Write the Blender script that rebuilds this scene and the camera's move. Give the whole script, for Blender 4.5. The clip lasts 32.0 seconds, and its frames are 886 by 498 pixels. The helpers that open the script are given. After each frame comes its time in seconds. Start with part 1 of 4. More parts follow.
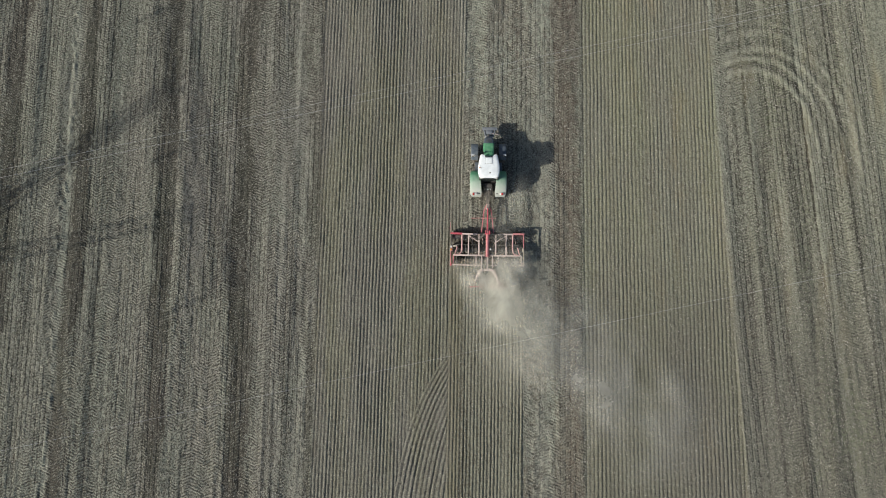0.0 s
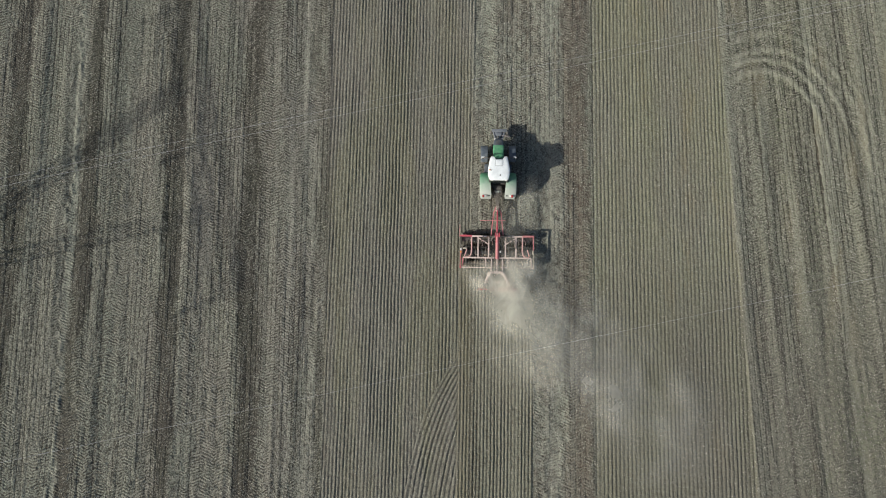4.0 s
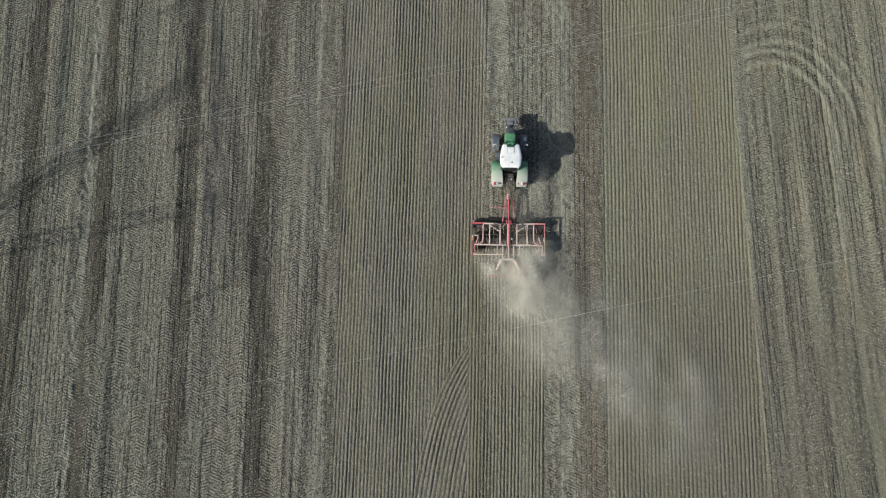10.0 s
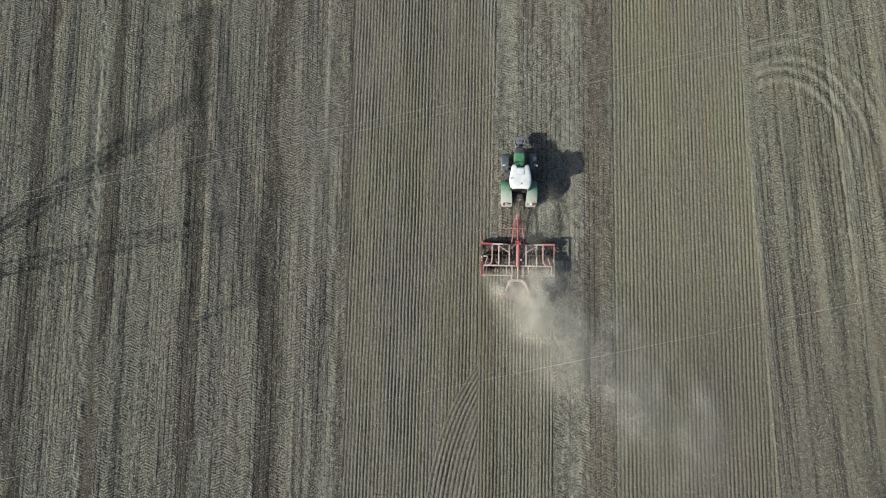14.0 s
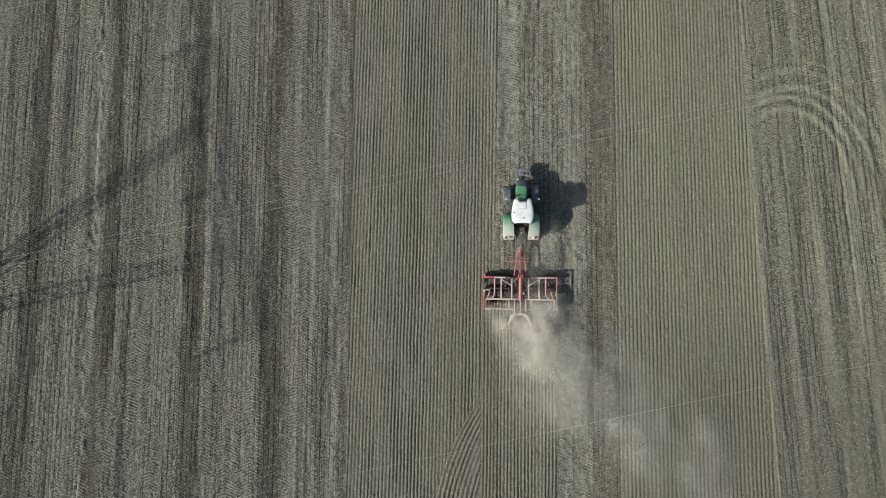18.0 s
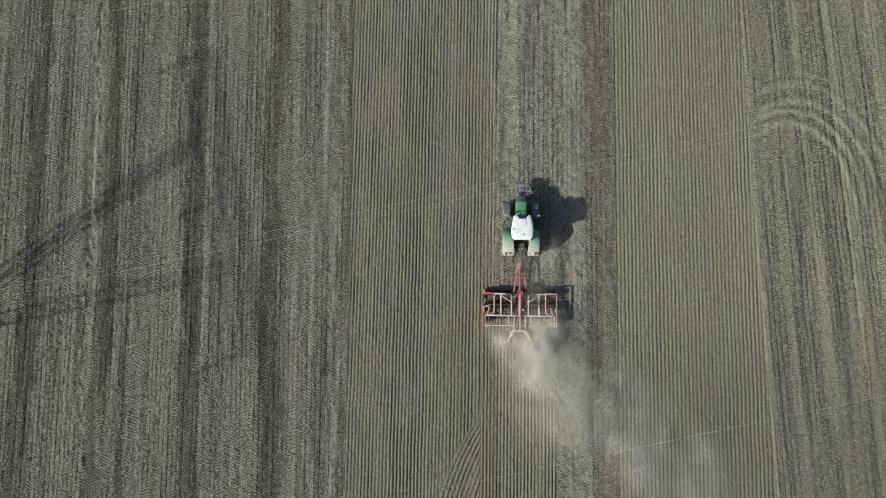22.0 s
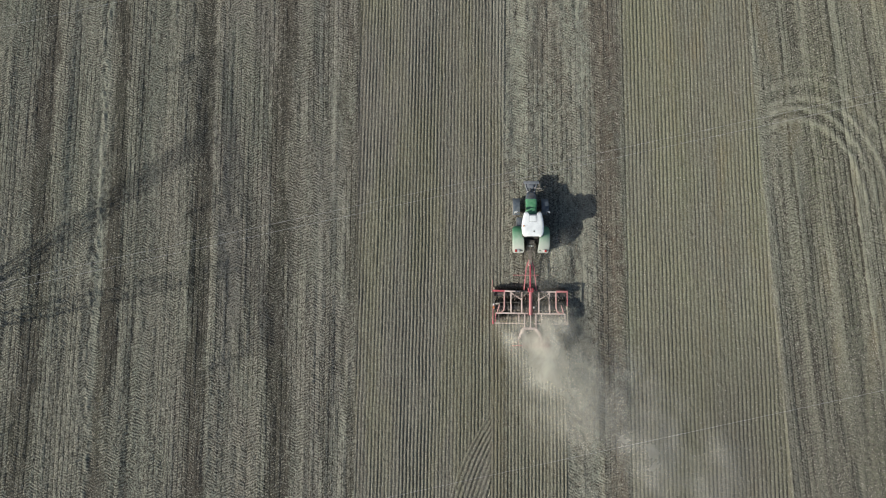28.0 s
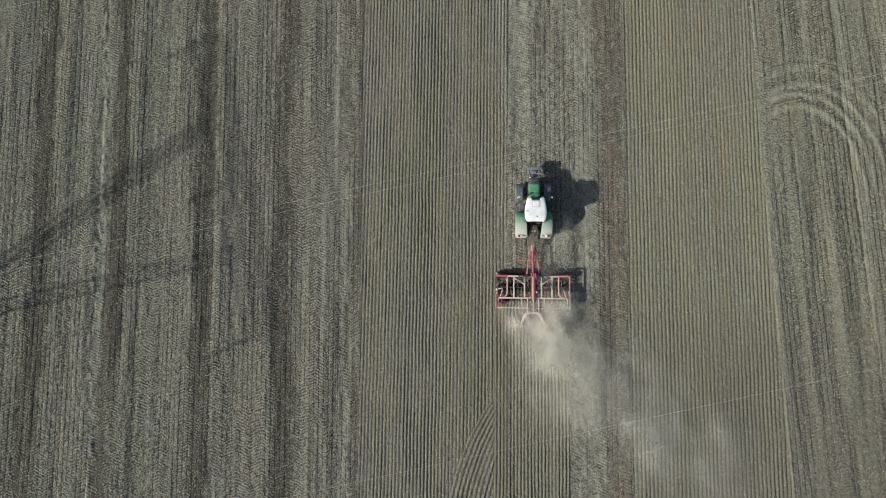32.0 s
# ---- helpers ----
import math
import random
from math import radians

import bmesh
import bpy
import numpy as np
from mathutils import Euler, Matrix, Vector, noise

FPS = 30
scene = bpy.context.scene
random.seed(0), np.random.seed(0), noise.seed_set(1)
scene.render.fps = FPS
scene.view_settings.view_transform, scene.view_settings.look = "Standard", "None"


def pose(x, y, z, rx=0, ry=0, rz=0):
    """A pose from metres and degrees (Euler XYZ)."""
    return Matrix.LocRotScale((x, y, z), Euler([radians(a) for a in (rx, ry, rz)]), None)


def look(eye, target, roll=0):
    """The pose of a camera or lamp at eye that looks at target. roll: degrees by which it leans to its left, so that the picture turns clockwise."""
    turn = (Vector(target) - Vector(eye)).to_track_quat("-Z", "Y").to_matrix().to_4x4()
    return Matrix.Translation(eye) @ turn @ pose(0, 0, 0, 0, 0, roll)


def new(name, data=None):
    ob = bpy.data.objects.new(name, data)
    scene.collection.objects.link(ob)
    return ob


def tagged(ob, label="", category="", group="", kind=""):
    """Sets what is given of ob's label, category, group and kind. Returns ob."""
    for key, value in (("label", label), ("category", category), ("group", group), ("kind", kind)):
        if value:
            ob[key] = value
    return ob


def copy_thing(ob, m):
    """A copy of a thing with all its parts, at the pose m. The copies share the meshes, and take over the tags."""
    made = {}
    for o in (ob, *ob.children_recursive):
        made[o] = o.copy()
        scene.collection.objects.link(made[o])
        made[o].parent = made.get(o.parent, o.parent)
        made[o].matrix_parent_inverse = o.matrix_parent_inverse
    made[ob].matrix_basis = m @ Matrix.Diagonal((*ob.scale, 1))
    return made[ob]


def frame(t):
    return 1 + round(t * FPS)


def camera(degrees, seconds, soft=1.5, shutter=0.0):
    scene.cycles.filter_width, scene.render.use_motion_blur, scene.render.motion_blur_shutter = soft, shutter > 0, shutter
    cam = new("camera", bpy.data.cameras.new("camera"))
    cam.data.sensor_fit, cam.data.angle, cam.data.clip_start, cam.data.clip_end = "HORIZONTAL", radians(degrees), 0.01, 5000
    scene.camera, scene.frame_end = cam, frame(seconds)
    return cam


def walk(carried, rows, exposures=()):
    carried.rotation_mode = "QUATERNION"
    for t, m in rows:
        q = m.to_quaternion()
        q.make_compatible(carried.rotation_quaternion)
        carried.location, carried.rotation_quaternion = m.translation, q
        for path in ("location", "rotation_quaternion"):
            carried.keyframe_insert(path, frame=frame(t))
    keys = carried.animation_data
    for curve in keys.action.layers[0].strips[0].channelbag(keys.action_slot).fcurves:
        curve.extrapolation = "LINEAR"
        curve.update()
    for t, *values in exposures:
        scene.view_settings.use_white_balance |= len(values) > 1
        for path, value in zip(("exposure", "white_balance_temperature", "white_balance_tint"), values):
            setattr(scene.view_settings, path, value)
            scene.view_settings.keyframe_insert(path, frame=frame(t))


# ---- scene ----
# ---- camera and its path: a hovering flight over the tractor and its harrow ----
cam = camera(72, 32.0, soft=0.95)
PATH = [
    (0, -1.11, -8.42, 50.19, 8.34, 2.71, 1.32),
    (0.5, -1.23, -8.35, 50.23, 8.31, 2.69, 1.35),
    (1, -1.31, -8.20, 50.23, 8.30, 2.67, 1.37),
    (1.5, -1.40, -7.96, 50.19, 8.30, 2.64, 1.39),
    (2, -1.53, -7.88, 50.18, 8.20, 2.62, 1.39),
    (2.5, -1.65, -7.80, 50.17, 8.10, 2.60, 1.37),
    (3, -1.81, -7.78, 50.16, 8.00, 2.58, 1.33),
    (3.5, -1.94, -7.81, 50.15, 7.95, 2.56, 1.30),
    (5.5, -2.20, -8.26, 50.23, 8.00, 2.63, 1.30),
    (6, -2.26, -8.36, 50.20, 8.08, 2.65, 1.35),
    (6.5, -2.34, -8.56, 50.19, 8.18, 2.61, 1.39),
    (7, -2.42, -8.78, 50.18, 8.29, 2.59, 1.41),
    (7.5, -2.48, -8.99, 50.15, 8.40, 2.61, 1.44),
    (8, -2.49, -9.15, 50.16, 8.53, 2.65, 1.49),
    (8.5, -2.54, -9.30, 50.20, 8.63, 2.67, 1.50),
    (9, -2.64, -9.45, 50.23, 8.71, 2.69, 1.54),
    (9.5, -2.69, -9.59, 50.24, 8.73, 2.72, 1.53),
    (10, -2.79, -9.68, 50.29, 8.73, 2.71, 1.54),
    (10.5, -2.86, -9.69, 50.30, 8.71, 2.68, 1.53),
    (11, -2.98, -9.60, 50.34, 8.68, 2.64, 1.56),
    (11.5, -3.12, -9.37, 50.38, 8.64, 2.65, 1.59),
    (12, -3.23, -9.09, 50.44, 8.55, 2.68, 1.59),
    (12.5, -3.28, -8.72, 50.48, 8.43, 2.72, 1.57),
    (13, -3.32, -8.31, 50.50, 8.28, 2.75, 1.55),
    (13.5, -3.35, -7.85, 50.47, 8.13, 2.83, 1.54),
    (14, -3.38, -7.37, 50.42, 8.02, 2.93, 1.56),
    (14.5, -3.44, -6.95, 50.32, 7.93, 3.00, 1.62),
    (16.5, -4.06, -5.29, 50.68, 7.51, 2.81, 1.48),
    (17, -4.02, -4.87, 50.72, 7.45, 2.79, 1.33),
    (17.5, -3.87, -4.46, 50.69, 7.41, 2.86, 1.20),
    (18, -3.61, -4.08, 50.63, 7.37, 2.98, 1.20),
    (18.5, -3.39, -3.73, 50.54, 7.37, 3.15, 1.29),
    (19, -3.23, -3.43, 50.53, 7.39, 3.22, 1.31),
    (19.5, -3.18, -3.14, 50.56, 7.42, 3.17, 1.27),
    (20, -3.25, -2.85, 50.52, 7.40, 3.06, 1.28),
    (20.5, -3.39, -2.61, 50.54, 7.28, 2.97, 1.22),
    (21, -3.48, -2.45, 50.58, 7.10, 2.94, 1.22),
    (21.5, -3.55, -2.34, 50.56, 6.93, 2.95, 1.20),
    (22, -3.61, -2.26, 50.58, 6.80, 2.97, 1.18),
    (22.5, -3.71, -2.14, 50.56, 6.74, 2.89, 1.16),
    (23, -3.77, -2.05, 50.52, 6.75, 2.79, 1.16),
    (23.5, -3.83, -2.00, 50.52, 6.82, 2.76, 1.13),
    (24, -3.90, -2.05, 50.48, 6.89, 2.75, 1.08),
    (24.5, -3.99, -2.17, 50.42, 6.95, 2.73, 1.08),
    (25, -4.04, -2.30, 50.37, 7.05, 2.75, 1.06),
    (25.5, -4.13, -2.47, 50.33, 7.17, 2.75, 1.06),
    (27.5, -4.52, -3.07, 50.21, 7.58, 2.70, 1.09),
    (28, -4.63, -3.18, 50.16, 7.65, 2.70, 1.00),
    (28.5, -4.73, -3.32, 50.21, 7.67, 2.65, 0.94),
    (29, -4.88, -3.43, 50.26, 7.68, 2.48, 0.93),
    (29.5, -5.06, -3.64, 50.28, 7.64, 2.34, 0.96),
    (30, -5.17, -3.82, 50.35, 7.60, 2.23, 1.06),
    (30.5, -5.23, -3.91, 50.34, 7.55, 2.18, 1.14),
    (31, -5.22, -3.94, 50.36, 7.45, 2.19, 1.09),
    (31.5, -5.20, -3.93, 50.26, 7.30, 2.29, 0.98),
    (32, -5.22, -3.90, 50.37, 7.05, 2.31, 0.92),
]
walk(cam, [(t, pose(x, y, z, a, b, c)) for t, x, y, z, a, b, c in PATH])

# ---- daylight ----
SUN_FROM = Vector((-0.90, -0.43, 0.625)).normalized()
sun_data = bpy.data.lights.new("sun", "SUN")
sun_data.energy, sun_data.angle, sun_data.color = 4.28, radians(0.6), (1.0, 0.965, 0.89)
sun = new("sun", sun_data)
sun.matrix_world = look(SUN_FROM * 100, (0, 0, 0))
world = bpy.data.worlds.new("sky")
scene.world = world
world.use_nodes = True
wn = world.node_tree
sky = wn.nodes.new("ShaderNodeTexSky")
sky.sky_type = "NISHITA"
sky.sun_disc = False
sky.sun_elevation = radians(32)
sky.sun_rotation = math.atan2(SUN_FROM.x, SUN_FROM.y)
sky.dust_density = 2.5
background = wn.nodes["Background"]
background.inputs["Strength"].default_value = 0.080
wn.links.new(sky.outputs["Color"], background.inputs["Color"])


# ---- materials ----
class Nodes:
    """Short hand for building a node material."""

    def __init__(self, name):
        self.material = bpy.data.materials.new(name)
        self.material.use_nodes = True
        self.tree = self.material.node_tree
        self.shader = self.tree.nodes["Principled BSDF"]

    def put(self, value, socket):
        if hasattr(value, "is_output"):
            self.tree.links.new(value, socket)
        elif isinstance(value, tuple) and len(value) == 3 and socket.type == "RGBA":
            socket.default_value = (*value, 1)
        else:
            socket.default_value = value

    def math(self, op, a, b=0.0, c=0.0, clamp=False):
        n = self.tree.nodes.new("ShaderNodeMath")
        n.operation, n.use_clamp = op, clamp
        for v, s in zip((a, b, c), n.inputs):
            self.put(v, s)
        return n.outputs[0]

    def step(self, a, low, high):
        n = self.tree.nodes.new("ShaderNodeMapRange")
        n.interpolation_type = "SMOOTHSTEP"
        self.put(a, n.inputs[0])
        self.put(low, n.inputs[1])
        self.put(high, n.inputs[2])
        return n.outputs[0]

    def mix(self, fac, a, b, blend="MIX"):
        n = self.tree.nodes.new("ShaderNodeMix")
        n.data_type, n.blend_type = "RGBA", blend
        self.put(fac, n.inputs[0])
        self.put(a, n.inputs[6])
        self.put(b, n.inputs[7])
        return n.outputs[2]

    def coords(self, kind="Object", scale=(1, 1, 1), turn=(0, 0, 0), shift=(0, 0, 0)):
        c = self.tree.nodes.new("ShaderNodeTexCoord")
        m = self.tree.nodes.new("ShaderNodeMapping")
        m.inputs["Scale"].default_value = scale
        m.inputs["Rotation"].default_value = turn
        m.inputs["Location"].default_value = shift
        self.tree.links.new(c.outputs[kind], m.inputs[0])
        return m.outputs[0]

    def noise(self, vector, scale, detail=3.0, rough=0.55, colour=False):
        n = self.tree.nodes.new("ShaderNodeTexNoise")
        n.inputs["Scale"].default_value = scale
        n.inputs["Detail"].default_value = detail
        n.inputs["Roughness"].default_value = rough
        self.put(vector, n.inputs["Vector"])
        return n.outputs["Color" if colour else "Fac"]

    def split(self, vector):
        n = self.tree.nodes.new("ShaderNodeSeparateXYZ")
        self.put(vector, n.inputs[0])
        return n.outputs

    def ramp(self, fac, stops, steps=False):
        n = self.tree.nodes.new("ShaderNodeValToRGB")
        n.color_ramp.interpolation = "CONSTANT" if steps else "LINEAR"
        e = n.color_ramp.elements
        while len(e) > 1:
            e.remove(e[0])
        e[0].position, e[0].color = stops[0][0], (*stops[0][1], 1)
        for p, c in stops[1:]:
            e.new(p).color = (*c, 1)
        self.put(fac, n.inputs[0])
        return n.outputs[0]

    def bump(self, height, strength, distance):
        n = self.tree.nodes.new("ShaderNodeBump")
        n.inputs["Strength"].default_value = strength
        n.inputs["Distance"].default_value = distance
        self.put(height, n.inputs["Height"])
        self.tree.links.new(n.outputs[0], self.shader.inputs["Normal"])

    def set(self, **inputs):
        for key, value in inputs.items():
            self.put(value, self.shader.inputs["Specular IOR Level" if key == "specular_ior_level" else "IOR" if key == "ior" else key.replace("_", " ").title()])
        return self.material


def mix_colour(a, b, f):
    return tuple(x + (y - x) * f for x, y in zip(a, b))


DUST = (0.42, 0.37, 0.29)


def worn(name, colour, rough=0.5, metal=0.0, dust=0.3, scale=3.0, chips=None):
    """Paint, rubber or metal with blotches, settled dust and, if asked, chips down to another colour."""
    m = Nodes(name)
    v = m.coords()
    wide, fine = m.noise(v, scale, 4), m.noise(v, scale * 9, 3)
    base = m.mix(m.step(wide, 0.3, 0.7), mix_colour(colour, (0, 0, 0), 0.12), mix_colour(colour, (1, 1, 1), 0.06))
    if chips:
        base = m.mix(m.step(fine, 0.62, 0.72), base, chips)
    film = m.math("MULTIPLY", m.step(m.math("ADD", wide, m.math("MULTIPLY", fine, 0.5)), 0.45, 1.0), 1.0)
    film = m.math("ADD", m.math("MULTIPLY", film, dust), dust * 0.45, clamp=True)
    m.bump(fine, 0.25, 0.01)
    return m.set(base_color=m.mix(film, base, DUST), roughness=m.math("ADD", rough, m.math("MULTIPLY", film, 0.5), clamp=True), metallic=metal)


PAINT_GREEN = worn("green_paint", (0.04, 0.28, 0.12), 0.35, dust=0.10)


def fender_paint():
    """Green paint under dust that lies thickest at the back, above the trailing edge."""
    m = Nodes("dusty_green_paint")
    v = m.coords()
    _, y, _ = m.split(v)
    wide = m.noise(v, 2.5, 4)
    film = m.step(m.math("ADD", m.math("MULTIPLY", y, -1.0), m.math("MULTIPLY", wide, 0.9)), 0.9, 2.8)
    film = m.math("MULTIPLY_ADD", film, 0.85, 0.10)
    paint = m.mix(wide, (0.035, 0.25, 0.11), (0.065, 0.31, 0.15))
    m.bump(m.noise(v, 30), 0.2, 0.01)
    return m.set(base_color=m.mix(film, paint, (0.48, 0.50, 0.45)), roughness=m.math("MULTIPLY_ADD", film, 0.5, 0.35))


FENDER_GREEN = fender_paint()
ROOF_WHITE = worn("white_roof_paint", (0.88, 0.93, 0.93), 0.3, dust=0.0)
HATCH_GREY = worn("pale_grey_seal", (0.52, 0.55, 0.56), 0.5, dust=0.05)
CAST_GREY = worn("cast_grey", (0.13, 0.155, 0.185), 0.5, dust=0.10)
GREY_PLASTIC = worn("grey_plastic", (0.045, 0.068, 0.095), 0.5, dust=0.05)
DARK_STEEL = worn("dark_steel", (0.025, 0.025, 0.027), 0.5, 0.3, dust=0.16)
BLACK_RUBBER = worn("black_rubber", (0.018, 0.018, 0.018), 0.85, dust=0.30, scale=6)
DUSTY_RUBBER = worn("dusty_rubber", (0.05, 0.05, 0.05), 0.9, dust=1.1, scale=6)
RIM_PAINT = worn("rim_paint", (0.35, 0.05, 0.04), 0.5, dust=0.4)
RED_PAINT = worn("red_paint", (0.56, 0.028, 0.075), 0.42, dust=0.12, chips=(0.45, 0.20, 0.18))
FADED_RED = worn("dusty_red_paint", (0.58, 0.11, 0.15), 0.6, dust=0.30)
DUSTY_BAR = worn("dusty_frame_paint", (0.74, 0.58, 0.54), 0.7, dust=0.35)
FENDER_PLASTIC = worn("blue_grey_plastic", (0.07, 0.10, 0.13), 0.30, dust=0.08)
CAKED_RUBBER = worn("dust_caked_rubber", (0.50, 0.48, 0.42), 0.95, dust=0.7, scale=6)
PINK_PAINT = worn("sun_bleached_red_paint", (0.66, 0.32, 0.32), 0.65, dust=0.35)
BARE_STEEL = worn("bare_steel", (0.10, 0.095, 0.09), 0.45, 0.6, dust=0.35)
RAM_STEEL = worn("chromed_steel", (0.5, 0.5, 0.52), 0.2, 1.0, dust=0.15)
GALVANISED = worn("galvanised_steel", (0.38, 0.39, 0.40), 0.55, 0.6, dust=0.05)
CABLE_METAL = worn("aluminium_wire", (0.55, 0.55, 0.55), 0.45, 0.5, dust=0.0)
HOSE = worn("black_hose", (0.02, 0.02, 0.022), 0.6, dust=0.3)
LAMP_RED = worn("red_lens", (0.5, 0.02, 0.02), 0.2, dust=0.1)
LAMP_ORANGE = worn("amber_lens", (0.75, 0.26, 0.02), 0.2, dust=0.05)
LAMP_WHITE = worn("clear_lens", (0.75, 0.75, 0.72), 0.15, dust=0.08)
SEAT_CLOTH = worn("seat_cloth", (0.05, 0.05, 0.055), 0.9, dust=0.1)


def glass_material():
    m = Nodes("tinted_glass")
    v = m.coords()
    return m.set(base_color=(0.35, 0.42, 0.40), roughness=m.math("MULTIPLY", m.noise(v, 4), 0.12), transmission_weight=0.9, ior=1.45)


GLASS = glass_material()


def mirror_material():
    m = Nodes("mirror_glass")
    v = m.coords()
    return m.set(base_color=(0.85, 0.87, 0.88), metallic=1.0, roughness=m.math("MULTIPLY", m.noise(v, 12), 0.06))


MIRROR = mirror_material()

# Bands of the field across the driving direction: edge in metres, straw cover
BANDS = [
    (-60, 0.50), (-42.8, 0.40), (-41.4, 0.58), (-38.3, 0.56), (-37.2, 0.54), (-36.9, 0.92), (-36.4, 0.36),
    (-34.6, 0.50), (-31.4, 0.54), (-28.6, 0.42), (-27.0, 0.60), (-24.2, 0.54), (-22.2, 0.58),
    (-21.5, 0.40), (-19.8, 0.44), (-19.1, 0.60), (-18.2, 0.50), (-17.8, 0.78), (-17.1, 0.48), (-16.3, 0.82), (-15.2, 0.62), (-14.6, 0.30),
    (-14.0, 0.40), (-2.2, 0.76), (1.6, 0.66), (4.9, 0.84), (5.7, 0.30), (7.7, 0.46),
]
BANDS_EAST = [
    (7.9, 0.54), (19.4, 0.86), (20.1, 0.60), (21.8, 0.18), (22.1, 0.70), (23.2, 0.56), (24.0, 0.76), (24.6, 0.52),
    (26.5, 0.12), (26.75, 1.0), (27.6, 0.62), (29.6, 0.22), (29.9, 0.74), (60, 0.58),
]


def soil_material():
    m = Nodes("tilled_soil")
    v = m.coords()
    x, y, _ = m.split(v)
    wobble = m.noise(m.coords(scale=(0.5, 0.11, 1)), 1.0, 3)
    # the old rows run slightly askew to the lane on both sides of it
    skew = m.math("ADD", m.math("MULTIPLY", m.step(m.math("MULTIPLY", x, -1.0), 8.0, 20.0), 0.035), m.math("MULTIPLY", m.step(x, 8.0, 26.0), 0.06))
    xs = m.math("MULTIPLY_ADD", y, skew, x)

    def attribute(name):
        n = m.tree.nodes.new("ShaderNodeAttribute")
        n.attribute_name = name
        return n.outputs["Fac"]

    def along_rows(sx, sy, dx=0.0):
        n = m.tree.nodes.new("ShaderNodeCombineXYZ")
        m.put(m.math("MULTIPLY_ADD", xs, sx, dx), n.inputs[0])
        m.put(m.math("MULTIPLY", y, sy), n.inputs[1])
        return n.outputs[0]

    xw = m.math("ADD", x, m.math("MULTIPLY", m.math("SUBTRACT", wobble, 0.5), 1.9))
    xw = m.math("ADD", xw, m.math("MULTIPLY", y, 0.035))
    ragged = m.math("MULTIPLY", m.math("SUBTRACT", m.noise(m.coords(scale=(1.6, 0.55, 1)), 1.0, 5, 0.7), 0.5), 0.65)
    xw = m.math("ADD", xw, ragged)
    west = m.ramp(m.math("MULTIPLY_ADD", xw, 1 / 70, 60 / 70), [((p + 60) / 70, (c, c, c)) for p, c in BANDS], True)
    xe = m.math("ADD", x, m.math("MULTIPLY", m.math("SUBTRACT", wobble, 0.5), 0.5))
    xe = m.math("ADD", xe, m.math("MULTIPLY", ragged, 0.8))
    xe = m.math("ADD", xe, m.math("MULTIPLY", m.math("MULTIPLY", y, 0.075), m.step(x, 8.0, 30.0)))
    east = m.ramp(m.math("MULTIPLY_ADD", xe, 1 / 60, 0.0), [(p / 60, (c, c, c)) for p, c in BANDS_EAST], True)
    cover = m.mix(m.step(x, 7.85, 7.95), west, east)
    # long streaks along the driving direction, blotches, clods and flecks
    def swing(value, low, high, size):
        return m.math("MULTIPLY", m.math("SUBTRACT", m.step(value, low, high), 0.5), size)

    strip = m.tree.nodes.new("ShaderNodeCombineXYZ")
    m.put(m.math("MULTIPLY", m.math("FLOOR", m.math("MULTIPLY_ADD", xs, 1 / 0.40, m.math("MULTIPLY", m.noise(v, 0.9, 3), 0.5))), 5.17), strip.inputs[0])
    m.put(m.math("MULTIPLY", y, 0.05), strip.inputs[1])
    old_row = m.noise(strip.outputs[0], 1.0, 2)
    streak = m.noise(along_rows(3.2, 0.15), 1.0, 4, 0.65)
    thin = m.noise(along_rows(9.0, 0.55, 3.3), 1.0, 3, 0.6)
    blotch = m.noise(along_rows(0.30, 0.05), 1.0, 4, 0.6)
    clod = m.noise(v, 3.2, 4, 0.7)
    fleck = m.noise(v, 8.5, 3, 0.75)
    # herringbone of straw pressed down by lugged tyres, in lanes
    lanes = m.math("ADD", m.math("MULTIPLY", xs, 1 / 1.05), m.math("MULTIPLY", m.noise(m.coords(scale=(0.3, 0.12, 1)), 1.0, 2), 1.4))
    lane = m.math("FLOOR", lanes)
    half = m.math("ABSOLUTE", m.math("SUBTRACT", m.math("SUBTRACT", lanes, lane), 0.5))
    sense = m.math("MULTIPLY_ADD", m.math("FLOORED_MODULO", lane, 2.0), 4.4, -2.2)
    phase = m.math("ADD", m.math("MULTIPLY_ADD", half, sense, m.math("MULTIPLY", y, 1 / 0.245)), m.math("MULTIPLY", m.noise(v, 1.6, 4, 0.7), 1.1))
    lug = m.math("SINE", m.math("MULTIPLY", phase, 6.2832))
    spot = m.tree.nodes.new("ShaderNodeCombineXYZ")
    m.put(m.math("MULTIPLY", lane, 7.31), spot.inputs[0])
    m.put(m.math("MULTIPLY", y, 0.07), spot.inputs[1])
    west_edge, east_edge = m.math("MULTIPLY_ADD", y, 0.025, x), m.math("MULTIPLY_ADD", y, 0.04, x)
    worked = m.math("ADD", m.math("MULTIPLY", m.step(west_edge, -14.4, -14.1), m.step(m.math("MULTIPLY", x, -1.0), 2.0, 2.3)), m.math("MULTIPLY", m.step(m.math("ADD", x, ragged), 7.2, 8.6), m.step(m.math("MULTIPLY", east_edge, -1.0), -19.7, -19.4)))
    fresh = m.math("MULTIPLY", m.step(m.math("SUBTRACT", 3.05, m.math("ABSOLUTE", x)), -0.1, 0.1), m.step(m.math("MULTIPLY", y, -1.0), 1.2, 2.2))
    pressed = m.math("MULTIPLY", m.step(m.noise(spot.outputs[0], 1.0, 1), 0.34, 0.52), m.math("SUBTRACT", 1.0, m.math("ADD", worked, fresh, clamp=True)))
    pressed = m.math("MULTIPLY", pressed, m.step(m.noise(v, 1.7, 3), 0.36, 0.56))
